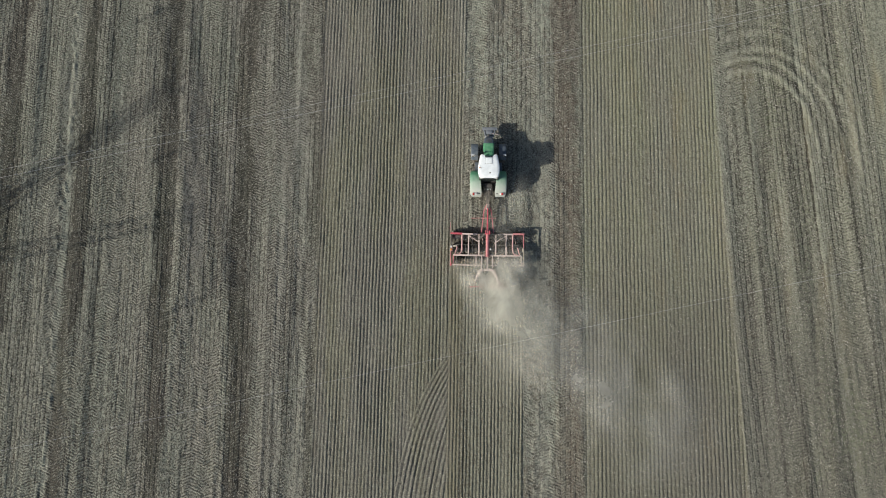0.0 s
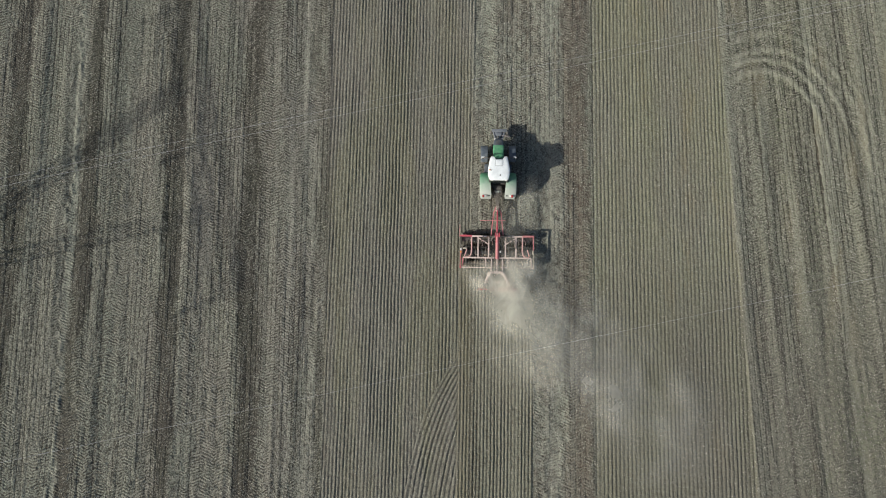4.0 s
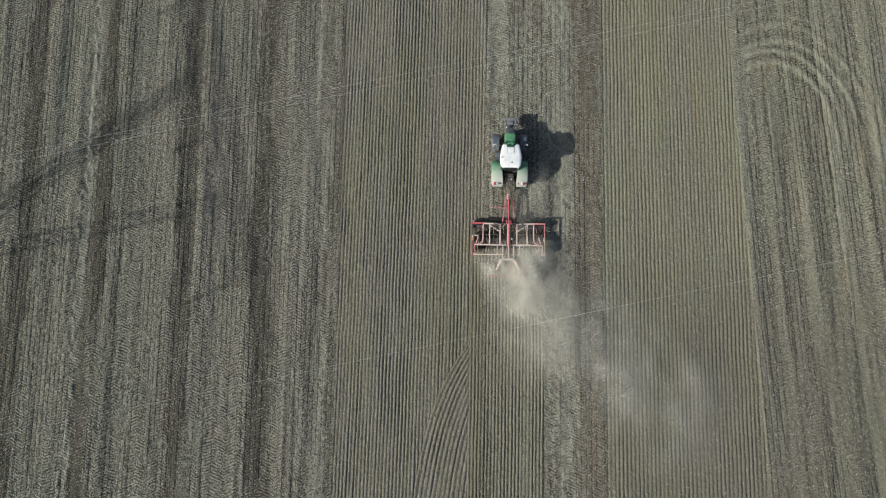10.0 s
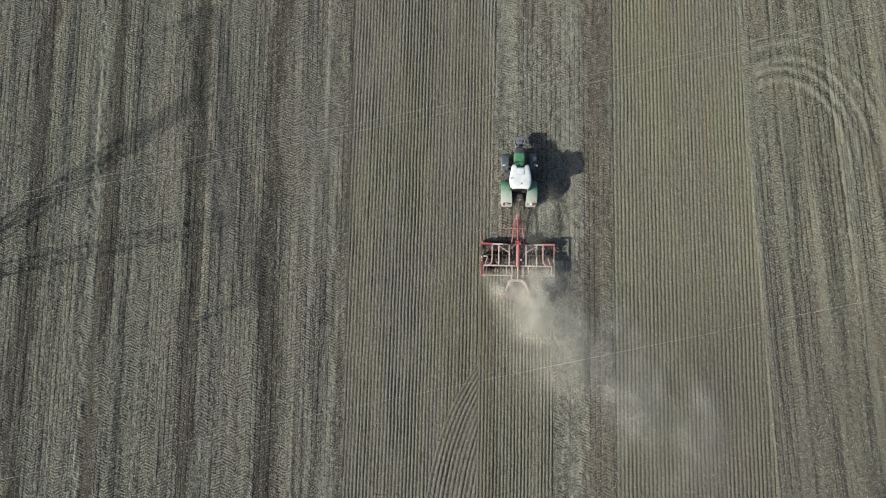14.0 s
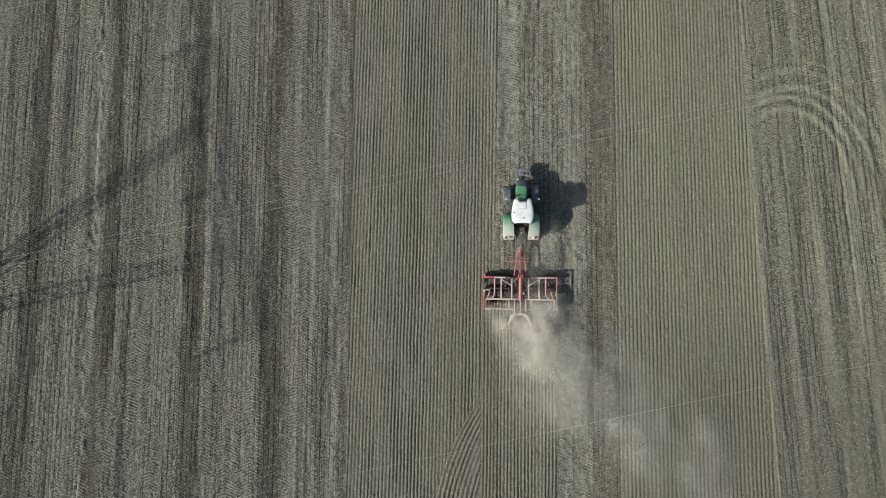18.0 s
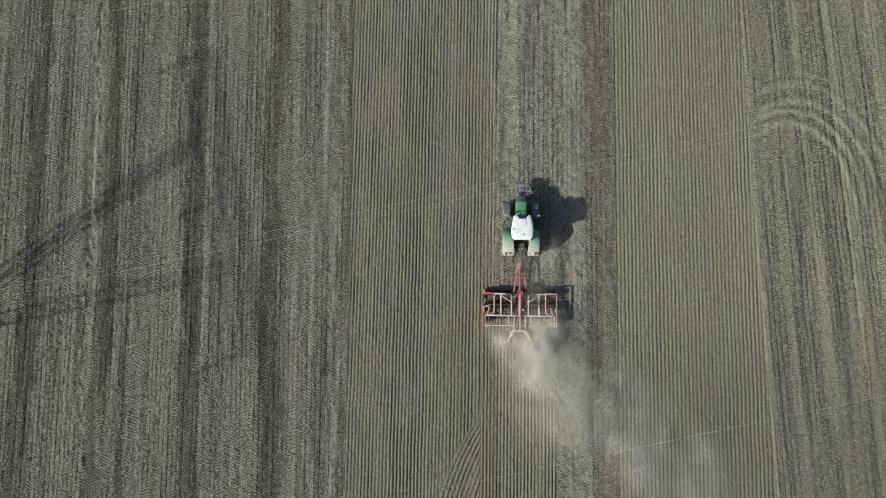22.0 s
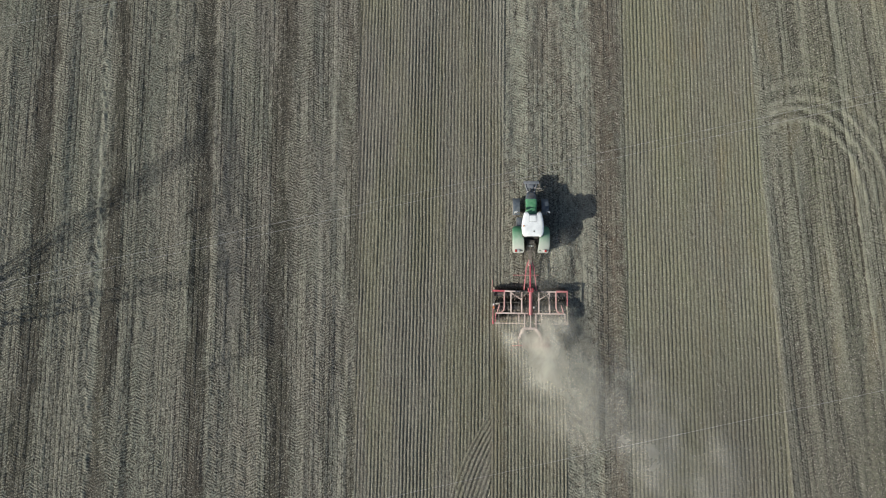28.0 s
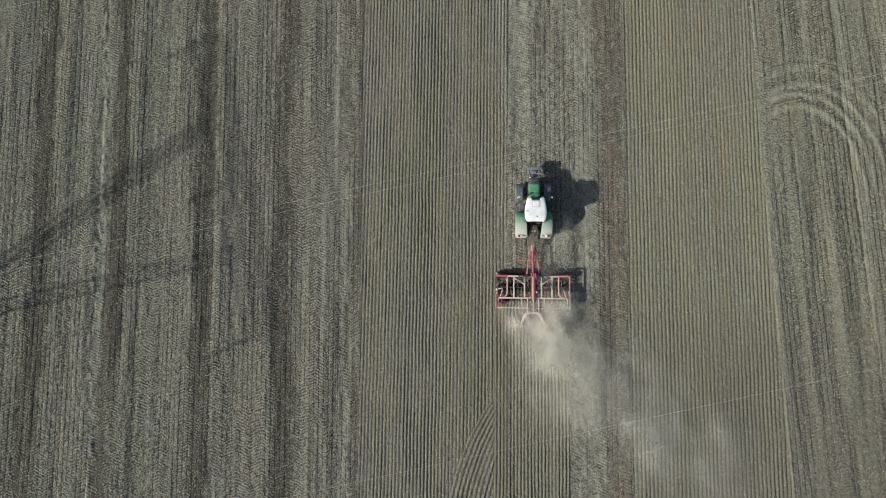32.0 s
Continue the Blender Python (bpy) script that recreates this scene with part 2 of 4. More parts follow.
    lug = m.math("MULTIPLY", m.math("MULTIPLY", lug, pressed), m.math("MULTIPLY_ADD", m.step(x, 14.0, 22.0), -0.5, 1.0))
    rows = m.math("SINE", m.math("MULTIPLY", m.math("ADD", xs, m.math("MULTIPLY", m.noise(v, 0.8, 3), 0.16)), 6.2832 / 0.40))
    rowed = m.step(m.noise(m.coords(scale=(0.42, 0.05, 1), shift=(3, 7, 0)), 1.0, 2), 0.40, 0.58)
    rowed = m.math("MULTIPLY", rowed, m.math("SUBTRACT", 1.0, m.math("ADD", worked, fresh, clamp=True)))
    rows = m.math("MULTIPLY", m.step(rows, 0.1, 1.0), rowed)
    cover = m.math("ADD", cover, m.math("MULTIPLY", m.math("SUBTRACT", 1.0, worked), -0.015))
    amount = m.math("ADD", m.math("MULTIPLY_ADD", rows, -0.34, cover), m.math("ADD", swing(streak, 0.30, 0.70, 0.08), swing(old_row, 0.30, 0.70, 0.16)))
    amount = m.math("ADD", amount, swing(thin, 0.32, 0.68, 0.16))
    amount = m.math("ADD", amount, swing(blotch, 0.3, 0.7, 0.10))
    calm = m.math("MULTIPLY_ADD", m.step(x, 17.0, 22.0), -0.35, 1.0)
    amount = m.math("ADD", amount, m.math("MULTIPLY", swing(clod, 0.34, 0.66, 0.42), m.math("MULTIPLY", calm, m.math("MULTIPLY_ADD", worked, -0.5, 1.0))))
    amount = m.math("ADD", amount, m.math("MULTIPLY", lug, 0.54))
    amount = m.math("ADD", amount, m.math("MULTIPLY", swing(fleck, 0.38, 0.62, 1.0), m.math("MULTIPLY", calm, m.math("MULTIPLY_ADD", worked, -0.26, 1.05))), clamp=True)
    amount = m.math("ADD", amount, attribute("litter"), clamp=True)
    straw = m.mix(m.step(blotch, 0.35, 0.65), (0.270, 0.287, 0.229), (0.279, 0.279, 0.225))
    soil = m.mix(m.step(m.noise(v, 0.09, 2), 0.35, 0.65), (0.056, 0.051, 0.041), (0.052, 0.052, 0.039))
    # the stubble is browner near the worked strip
    ruddy = m.math("MULTIPLY", m.step(m.math("ADD", x, ragged), -33.0, -27.0), m.step(m.math("MULTIPLY", x, -1.0), 13.0, 15.0))
    ruddy = m.math("MULTIPLY", ruddy, m.step(m.noise(m.coords(scale=(0.30, 0.10, 1), shift=(1, 4, 0)), 1.0, 4, 0.65), 0.36, 0.60))
    straw = m.mix(m.math("MULTIPLY", ruddy, 0.6), straw, (0.288, 0.270, 0.232))
    soil = m.mix(m.math("MULTIPLY", ruddy, 0.4), soil, (0.060, 0.053, 0.044))
    straw = m.mix(m.step(x, 16.0, 24.0), straw, (0.284, 0.288, 0.216))
    colour = m.mix(amount, soil, straw)
    speck = m.step(m.noise(v, 10.0, 3, 0.8), 0.60, 0.68)
    colour = m.mix(m.math("MULTIPLY", speck, 0.60), colour, (0.52, 0.51, 0.44))
    # freshly worked strip behind the harrow: browner
    colour = m.mix(m.math("MULTIPLY", fresh, 0.40), colour, (0.135, 0.118, 0.078))
    # dark soil turned up under the discs, harrow's shade painted into its colour
    turned_shade = m.math("MULTIPLY", m.step(m.math("SUBTRACT", 3.0, m.math("ABSOLUTE", x)), -0.15, 0.1), m.math("MULTIPLY", m.step(y, -2.3, -1.7), m.step(m.math("MULTIPLY", y, -1.0), -0.55, -0.2)))
    colour = m.mix(m.math("MULTIPLY", turned_shade, m.math("MULTIPLY_ADD", m.step(clod, 0.35, 0.65), -0.15, 0.97)), colour, (0.028, 0.023, 0.020))
    # dry tan soil of the worked strips
    colour = m.mix(m.math("MULTIPLY", worked, m.math("MULTIPLY_ADD", m.step(x, 0.0, 9.0), 0.06, 0.36)), colour, m.mix(m.step(x, 0.0, 9.0), m.mix(m.step(m.noise(along_rows(0.34, 0.06, 2.0), 1.0, 3), 0.42, 0.62), (0.226, 0.207, 0.174), (0.232, 0.216, 0.142)), m.mix(m.step(m.noise(along_rows(0.22, 0.07, 5.0), 1.0, 3), 0.38, 0.64), (0.224, 0.218, 0.130), (0.208, 0.192, 0.142))))
    rust = m.math("MULTIPLY", m.step(m.noise(m.coords(scale=(0.55, 0.11, 1), shift=(9, 2, 0)), 1.0, 3), 0.52, 0.72), m.step(x, 8.0, 14.0))
    colour = m.mix(m.math("MULTIPLY", rust, 0.38), colour, (0.215, 0.178, 0.105))
    # brown strip of turned earth between the lane and the worked ground
    brown = m.math("MULTIPLY", m.math("MULTIPLY", m.step(m.math("ADD", x, ragged), 5.3, 6.0), m.step(m.math("SUBTRACT", ragged, x), -8.0, -7.2)), m.step(clod, 0.25, 0.65))
    colour = m.mix(m.math("MULTIPLY", brown, m.math("MULTIPLY", m.step(m.noise(along_rows(0.5, 0.1), 1.0, 3), 0.35, 0.65), 0.42)), colour, (0.135, 0.100, 0.068))
    colour = m.mix(m.math("MULTIPLY", attribute("earth"), m.math("MULTIPLY_ADD", clod, 0.7, 0.25), clamp=True), colour, (0.122, 0.100, 0.080))
    # moister, greyer ground towards the south-east
    moist = m.math("MULTIPLY", m.step(m.math("MULTIPLY_ADD", m.noise(along_rows(0.16, 0.06, 8.0), 1.0, 3), 16.0, m.math("MULTIPLY", y, -1.0)), 5.0, 20.0), m.step(x, 7.0, 10.0))
    colour = m.mix(m.math("MULTIPLY", moist, 0.5), colour, (0.118, 0.110, 0.094))
    # green sheen of sprouting volunteers and moss, in long patches
    green = m.math("MULTIPLY", m.step(m.noise(m.coords(scale=(0.22, 0.05, 1)), 1.0, 3), 0.48, 0.72), m.step(clod, 0.42, 0.7))
    green = m.math("MULTIPLY", green, m.math("ADD", m.math("MULTIPLY_ADD", m.step(x, 5.0, 30.0), 0.35, 0.10), m.math("MULTIPLY", m.step(x, 18.5, 22.0), 0.32)))
    colour = m.mix(green, colour, (0.150, 0.166, 0.100))
    m.bump(m.math("ADD", m.math("ADD", m.math("MULTIPLY", clod, 0.35), m.math("MULTIPLY", fleck, 0.45)), m.math("MULTIPLY_ADD", rows, -0.35, m.math("MULTIPLY", lug, 0.22))), 1.0, 0.07)
    return m.set(base_color=colour, roughness=0.95, specular_ior_level=0.15)


SOIL = soil_material()


def bits_material(name, low, high):
    m = Nodes(name)
    g = m.tree.nodes.new("ShaderNodeNewGeometry")
    v = m.coords()
    base = m.mix(m.math("POWER", g.outputs["Random Per Island"], 2.2), low, high)
    base = m.mix(m.math("MULTIPLY", m.noise(v, 30), 0.5), base, mix_colour(low, (0, 0, 0), 0.4))
    return m.set(base_color=base, roughness=0.95, specular_ior_level=0.15)


CLOD = bits_material("soil_clods", (0.13, 0.12, 0.10), (0.56, 0.54, 0.47))
STRAW = bits_material("straw_stalks", (0.18, 0.17, 0.135), (0.60, 0.58, 0.50))


def dust_material(name, density, pale, dark, size, low, high, shift):
    """Fine dust that thins out towards the sides and the end of the plume."""
    m = Nodes(name)
    c = m.tree.nodes.new("ShaderNodeTexCoord")
    u, w, _ = m.split(c.outputs["UV"])
    v = m.coords(scale=(0.55, 0.36, 1.6), turn=(0, 0, 0.45), shift=shift)
    warp = m.noise(v, 0.55, 2, colour=True)
    n = m.tree.nodes.new("ShaderNodeMix")
    n.data_type, n.blend_type = "RGBA", "LINEAR_LIGHT"
    n.inputs[0].default_value = 0.9
    m.put(v, n.inputs[6])
    m.put(warp, n.inputs[7])
    puffs = m.noise(n.outputs[2], size, 6, 0.55)
    across = m.math("SUBTRACT", 1.0, m.math("ABSOLUTE", m.math("MULTIPLY_ADD", w, 2.0, -1.0)))
    soft = m.step(m.math("ADD", across, m.math("MULTIPLY", m.math("SUBTRACT", puffs, 0.5), 0.7)), 0.0, 1.0)
    along = m.ramp(u, [(p, (d, d, d)) for p, d in density])
    body = m.step(puffs, low, high)
    alpha = m.math("MULTIPLY", m.math("MULTIPLY", soft, along), body)
    out = m.tree.nodes["Material Output"]
    m.tree.nodes.remove(m.shader)
    diffuse, through_light = m.tree.nodes.new("ShaderNodeBsdfDiffuse"), m.tree.nodes.new("ShaderNodeBsdfTranslucent")
    for s in (diffuse, through_light):
        m.put(m.mix(puffs, dark, pale), s.inputs["Color"])
    both, clear, top = m.tree.nodes.new("ShaderNodeMixShader"), m.tree.nodes.new("ShaderNodeBsdfTransparent"), m.tree.nodes.new("ShaderNodeMixShader")
    both.inputs[0].default_value = 0.35
    m.put(diffuse.outputs[0], both.inputs[1])
    m.put(through_light.outputs[0], both.inputs[2])
    m.put(alpha, top.inputs[0])
    m.put(clear.outputs[0], top.inputs[1])
    m.put(both.outputs[0], top.inputs[2])
    m.put(top.outputs[0], out.inputs["Surface"])
    return m.material


THICK_DUST = dust_material("thick_dust", [(0.0, 0.0), (0.08, 0.14), (0.24, 0.09), (0.36, 0.12), (0.44, 0.50), (0.54, 0.70), (0.64, 0.60), (0.76, 0.46), (0.88, 0.26), (1.0, 0.0)], (0.84, 0.83, 0.73), (0.76, 0.75, 0.64), 0.8, 0.08, 0.80, (4.3, 2.1, 0.7))
THIN_DUST = dust_material("thin_dust", [(0.0, 0.0), (0.18, 0.34), (0.4, 0.54), (0.6, 0.50), (0.82, 0.30), (1.0, 0.0)], (0.82, 0.82, 0.76), (0.76, 0.76, 0.69), 0.7, 0.12, 0.92, (0.0, 0.0, 0.0))
BILLOW_DUST = dust_material("billowing_dust", [(0.0, 0.0), (0.2, 0.16), (0.42, 0.36), (0.65, 0.32), (0.85, 0.18), (1.0, 0.0)], (0.86, 0.85, 0.76), (0.74, 0.73, 0.63), 1.5, 0.32, 0.66, (7.7, 1.3, 2.9))


# ---- building helpers ----
def shaped(name, bm, material, smooth=False):
    data = bpy.data.meshes.new(name)
    bm.to_mesh(data)
    bm.free()
    data.materials.append(material)
    if smooth:
        data.polygons.foreach_set("use_smooth", [True] * len(data.polygons))
        data.set_sharp_from_angle(angle=radians(35))
    return new(name, data)


def base_of(ob):
    p = Vector((0, 0, 0))
    while ob:
        p += ob.location
        ob = ob.parent
    return p


def part(name, bm, material, parent, label="", smooth=True):
    """One mesh under a thing or a part; its vertices come in field coordinates."""
    bmesh.ops.translate(bm, verts=bm.verts, vec=-base_of(parent))
    ob = shaped(name, bm, material, smooth)
    ob.parent = parent
    return tagged(ob, label)


def thing(name, at, label, category, group="", kind=""):
    ob = new(name)
    ob.location = at
    return tagged(ob, label, category, group, kind)


def block(bm, at, size, bevel=0.01, turn=None, taper=None):
    """A bevelled box; taper scales the top face in x and y."""
    made = bmesh.ops.create_cube(bm, size=1.0)["verts"]
    for v in made:
        k = taper if taper and v.co.z > 0 else (1, 1)
        v.co = Vector((v.co.x * size[0] * k[0], v.co.y * size[1] * k[1], v.co.z * size[2]))
    if bevel:
        edges = list({e for v in made for e in v.link_edges})
        made_faces = bmesh.ops.bevel(bm, geom=edges, offset=min(bevel, min(size) * 0.45), segments=2, affect="EDGES", profile=0.6)["faces"]
        made = list({v for f in made_faces for v in f.verts} | {v for v in made if v.is_valid})
    m = Matrix.Translation(at)
    if turn is not None:
        m = m @ turn
    bmesh.ops.transform(bm, matrix=m, verts=made)
    return bm


def solid(at, size, bevel=0.01, turn=None, taper=None):
    return block(bmesh.new(), at, size, bevel, turn, taper)


def beam(bm, a, b, w, h, bevel=0.008):
    """A square tube from a to b, w wide and h high."""
    a, b = Vector(a), Vector(b)
    d = b - a
    side = Vector((0, 0, 1)) if abs(d.normalized().z) < 0.95 else Vector((0, 1, 0))
    xax = d.cross(side).normalized()
    zax = xax.cross(d).normalized()
    turn = Matrix((xax, d.normalized(), zax)).transposed().to_4x4()
    return block(bm, (a + b) / 2, (w, d.length, h), bevel, turn)


def pipe(bm, points, r, sides=10, caps=True):
    """A round bar along a chain of points."""
    points = [Vector(p) for p in points]
    rings = []
    for i, p in enumerate(points):
        d = (points[min(i + 1, len(points) - 1)] - points[max(i - 1, 0)]).normalized()
        side = Vector((0, 0, 1)) if abs(d.z) < 0.9 else Vector((1, 0, 0))
        a = d.cross(side).normalized()
        b = d.cross(a).normalized()
        rr = r[i] if isinstance(r, (list, tuple)) else r
        rings.append([bm.verts.new(p + (a * math.cos(2 * math.pi * k / sides) + b * math.sin(2 * math.pi * k / sides)) * rr) for k in range(sides)])
    for lo, hi in zip(rings, rings[1:]):
        for k in range(sides):
            bm.faces.new((lo[k], lo[(k + 1) % sides], hi[(k + 1) % sides], hi[k]))
    if caps:
        bm.faces.new(rings[0][::-1])
        bm.faces.new(rings[-1])
    bmesh.ops.recalc_face_normals(bm, faces=bm.faces)
    return bm


def lathe(profile, at, steps=32, axis="X"):
    """Turns (distance along the axle, radius) pairs round the axle."""
    bm = bmesh.new()
    rings = []
    for k in range(steps):
        a = 2 * math.pi * k / steps
        ring = []
        for s, r in profile:
            p = (s, r * math.cos(a), r * math.sin(a)) if axis == "X" else (r * math.cos(a), r * math.sin(a), s)
            ring.append(bm.verts.new(Vector(at) + Vector(p)))
        rings.append(ring)
    n = len(profile)
    for k in range(steps):
        a, b = rings[k], rings[(k + 1) % steps]
        for i in range(n - 1):
            bm.faces.new((a[i], a[i + 1], b[i + 1], b[i]))
    bmesh.ops.remove_doubles(bm, verts=bm.verts, dist=0.0005)
    bmesh.ops.recalc_face_normals(bm, faces=bm.faces)
    return bm


def loft(sections, close=True):
    """Joins rings of equal length into a closed skin."""
    bm = bmesh.new()
    rings = [[bm.verts.new(p) for p in s] for s in sections]
    for lo, hi in zip(rings, rings[1:]):
        for k in range(len(lo)):
            bm.faces.new((lo[k], lo[(k + 1) % len(lo)], hi[(k + 1) % len(lo)], hi[k]))
    if close:
        bm.faces.new(rings[0][::-1])
        bm.faces.new(rings[-1])
    bmesh.ops.recalc_face_normals(bm, faces=bm.faces)
    return bm


def joined(*makers):
    bm = bmesh.new()
    for f in makers:
        f(bm)
    return bm


# ---- the field: one sheet to the horizon, finely furrowed near the tractor ----
rng = np.random.default_rng(7)


def far_steps(start, step, end):
    out, x = [], start
    while x < end:
        step *= 1.35
        x += step
        out.append(min(x, end))
    return np.array(out)


near_x = np.concatenate([np.arange(-49.5, -14.2, 0.078), np.arange(-14.2, 20.2, 0.045), np.arange(20.2, 33.5, 0.078)])
near_y = np.arange(-25.5, 29.5, 0.088)
gx = np.concatenate([-far_steps(49.5, 0.3, 2600)[::-1], near_x, far_steps(33.4, 0.3, 2600)])
gy = np.concatenate([-far_steps(25.5, 0.3, 2600)[::-1], near_y, far_steps(29.4, 0.3, 2600)])
GX, GY = np.meshgrid(gx, gy)


def value_noise(x, y, sx, sy, seed):
    """Smooth noise between -1 and 1 with cells of sx by sy metres."""
    table = np.random.default_rng(seed).uniform(-1, 1, (256, 256))
    u, v = x / sx, y / sy
    i, j = np.floor(u).astype(int), np.floor(v).astype(int)
    fu, fv = u - i, v - j
    fu, fv = fu * fu * (3 - 2 * fu), fv * fv * (3 - 2 * fv)
    i0, i1, j0, j1 = i % 256, (i + 1) % 256, j % 256, (j + 1) % 256
    return (table[j0, i0] * (1 - fu) + table[j0, i1] * fu) * (1 - fv) + (table[j1, i0] * (1 - fu) + table[j1, i1] * fu) * fv


def ramp_to(a, low, high):
    t = np.clip((a - low) / (high - low), 0, 1)
    return t * t * (3 - 2 * t)


def between(a, low, high, soft=0.15):
    return ramp_to(a, low - soft, low + soft) * (1 - ramp_to(a, high - soft, high + soft))


def turn_rings(x, y):
    """Straw ridges and the ruts beside them, left by wheels that turned on the headland."""
    u, v = (x - 22.2) / 5.1, (y - 7.0) / 7.7
    r, angle = np.hypot(u, v), np.arctan2(u, np.maximum(v, 1e-6))
    edge = 0.018 * value_noise(x, y, 0.9, 0.9, 51)
    reach = ramp_to(y, 4.5, 9.5) * ramp_to(x, 19.2, 20.6) * (1 - ramp_to(x, 31.0, 33.0))
    patchy = np.clip(0.75 + 0.5 * value_noise(x, y, 1.2, 1.2, 52), 0, 1.2)
    ridge, rut = np.zeros_like(x), np.zeros_like(x)
    for base, grow, wide, power in ((1.0, 0.0, 0.040, 1.0), (1.155, 0.01, 0.034, 1.0), (1.26, 0.10, 0.034, 0.8), (1.44, 0.12, 0.036, 0.65), (1.56, 0.14, 0.024, 0.4)):
        d = r + edge - base - grow * angle
        ridge += power * np.exp(-((d / wide) ** 2))
        rut += power * (np.exp(-(((d - 1.8 * wide) / (0.7 * wide)) ** 2)) + 0.5 * np.exp(-(((d + 1.9 * wide) / (0.7 * wide)) ** 2)))
    return ridge * reach * patchy, rut * reach * patchy


def bare_bands(x, y):
    """Broad dark bands of bare, moist earth that wander through the stubble, with ragged edges."""
    c, row = x + 0.035 * y, y[:, :1]
    edge = 0.24 * value_noise(x, y, 0.35, 0.6, 111) + 0.12 * value_noise(x, y, 0.14, 0.2, 121)
    out = np.zeros_like(x)
    for k, (at, half, deep) in enumerate(((-47.6, 0.6, 0.8), (-42.0, 0.80, 0.9), (-35.5, 0.70, 1.0), (-27.8, 0.62, 0.95), (-20.7, 0.70, 0.95), (-14.9, 0.35, 0.7), (23.0, 0.25, 0.4), (29.6, 0.25, 0.4))):
        wander = 0.50 * value_noise(row * 0 + 3.0 * k, row, 1.0, 5.5, 81 + k) + 0.20 * value_noise(row * 0 + 5.0 * k, row, 1.0, 1.6, 91 + k)
        swell = half * (0.65 + 0.35 * value_noise(row * 0 + 2.0 * k, row, 1.0, 4.0, 101 + k))
        out += deep * (1 - ramp_to((np.abs(c - at - wander) + edge - swell) / 0.45, 0.0, 1.0))
    return out * np.clip(0.85 + 0.35 * value_noise(x, y, 0.4, 2.2, 131), 0.3, 1.1)


ROW_RNG = np.random.default_rng(71)
ROW_AT = -50 + np.cumsum(ROW_RNG.uniform(0.55, 2.1, 66))
ROW_WIDE, ROW_DEEP = ROW_RNG.uniform(0.06, 0.15, 66), ROW_RNG.uniform(0.25, 1.0, 66)


def row_lines(x, y):
    """Thin bare lines left by wheels and seed rows in the old stubble."""
    c = x + y * (0.035 * ramp_to(-x, 8, 20) + 0.06 * ramp_to(x, 8, 26))
    c = c + 0.16 * value_noise(x, y, 9.0, 5.0, 72) + 0.05 * value_noise(x, y, 0.7, 0.7, 73)
    k = np.clip(np.searchsorted(ROW_AT, c), 1, len(ROW_AT) - 1)
    k = np.where(c - ROW_AT[k - 1] < ROW_AT[k] - c, k - 1, k)
    worn_in = np.clip(0.65 + 0.6 * value_noise(x, y, 0.5, 6.0, 74) + 0.25 * value_noise(x, y, 0.3, 0.5, 75), 0, 1)
    stubble = 1 - between(x, -14.4, 19.6, 0.4)
    return np.exp(-(((c - ROW_AT[k]) / ROW_WIDE[k]) ** 2)) * ROW_DEEP[k] * worn_in * stubble


def lump_line(x, y):
    centre = -36.75 - 0.035 * y + 0.14 * value_noise(x * 0, y, 1.0, 2.2, 53) + 0.25 * value_noise(x * 0, y, 1.0, 7.0, 54)
    lumps = np.clip(0.40 + 1.2 * value_noise(x, y, 0.30, 0.5, 55), 0, 1)
    return np.exp(-(((x - centre) / 0.26) ** 2)) * lumps


def lane_patches(x, y):
    """Straw cover and bare brown earth, in patches, where the old stubble is still to be worked."""
    tilled = between(x, -3.0, 3.0, 0.08) * (1 - ramp_to(y, -2.4, -1.6))
    lane = between(x, -2.2, 7.8, 0.25) * (1 - tilled)
    drift = x + 0.35 * value_noise(x, y, 2.0, 4.0, 61)
    rows = 0.24 * np.exp(-(((drift + 1.7) / 0.35) ** 2)) + 0.42 * np.exp(-(((drift - 4.5) / 0.5) ** 2)) + 0.12 * np.exp(-(((drift - 1.7) / 0.3) ** 2))
    bare = np.exp(-(((drift - 0.2) / 0.75) ** 2)) * 0.5 + 1.2 * between(drift, 5.4, 7.7, 0.25)
    broad = value_noise(drift, y, 0.9, 3.2, 62)
    clumps = value_noise(x, y, 0.30, 0.34, 63) + 0.6 * value_noise(x, y, 0.14, 0.16, 64)
    litter = lane * (rows + 0.09 + 0.16 * broad + 0.36 * clumps * (0.6 + 0.4 * value_noise(x, y, 1.4, 2.4, 65)))
    earth = lane * np.clip(0.50 * bare + 0.55 * ramp_to(value_noise(drift, y, 1.3, 5.0, 66), -0.1, 0.6) - 0.45 * clumps, 0, 0.75)
    return litter, earth


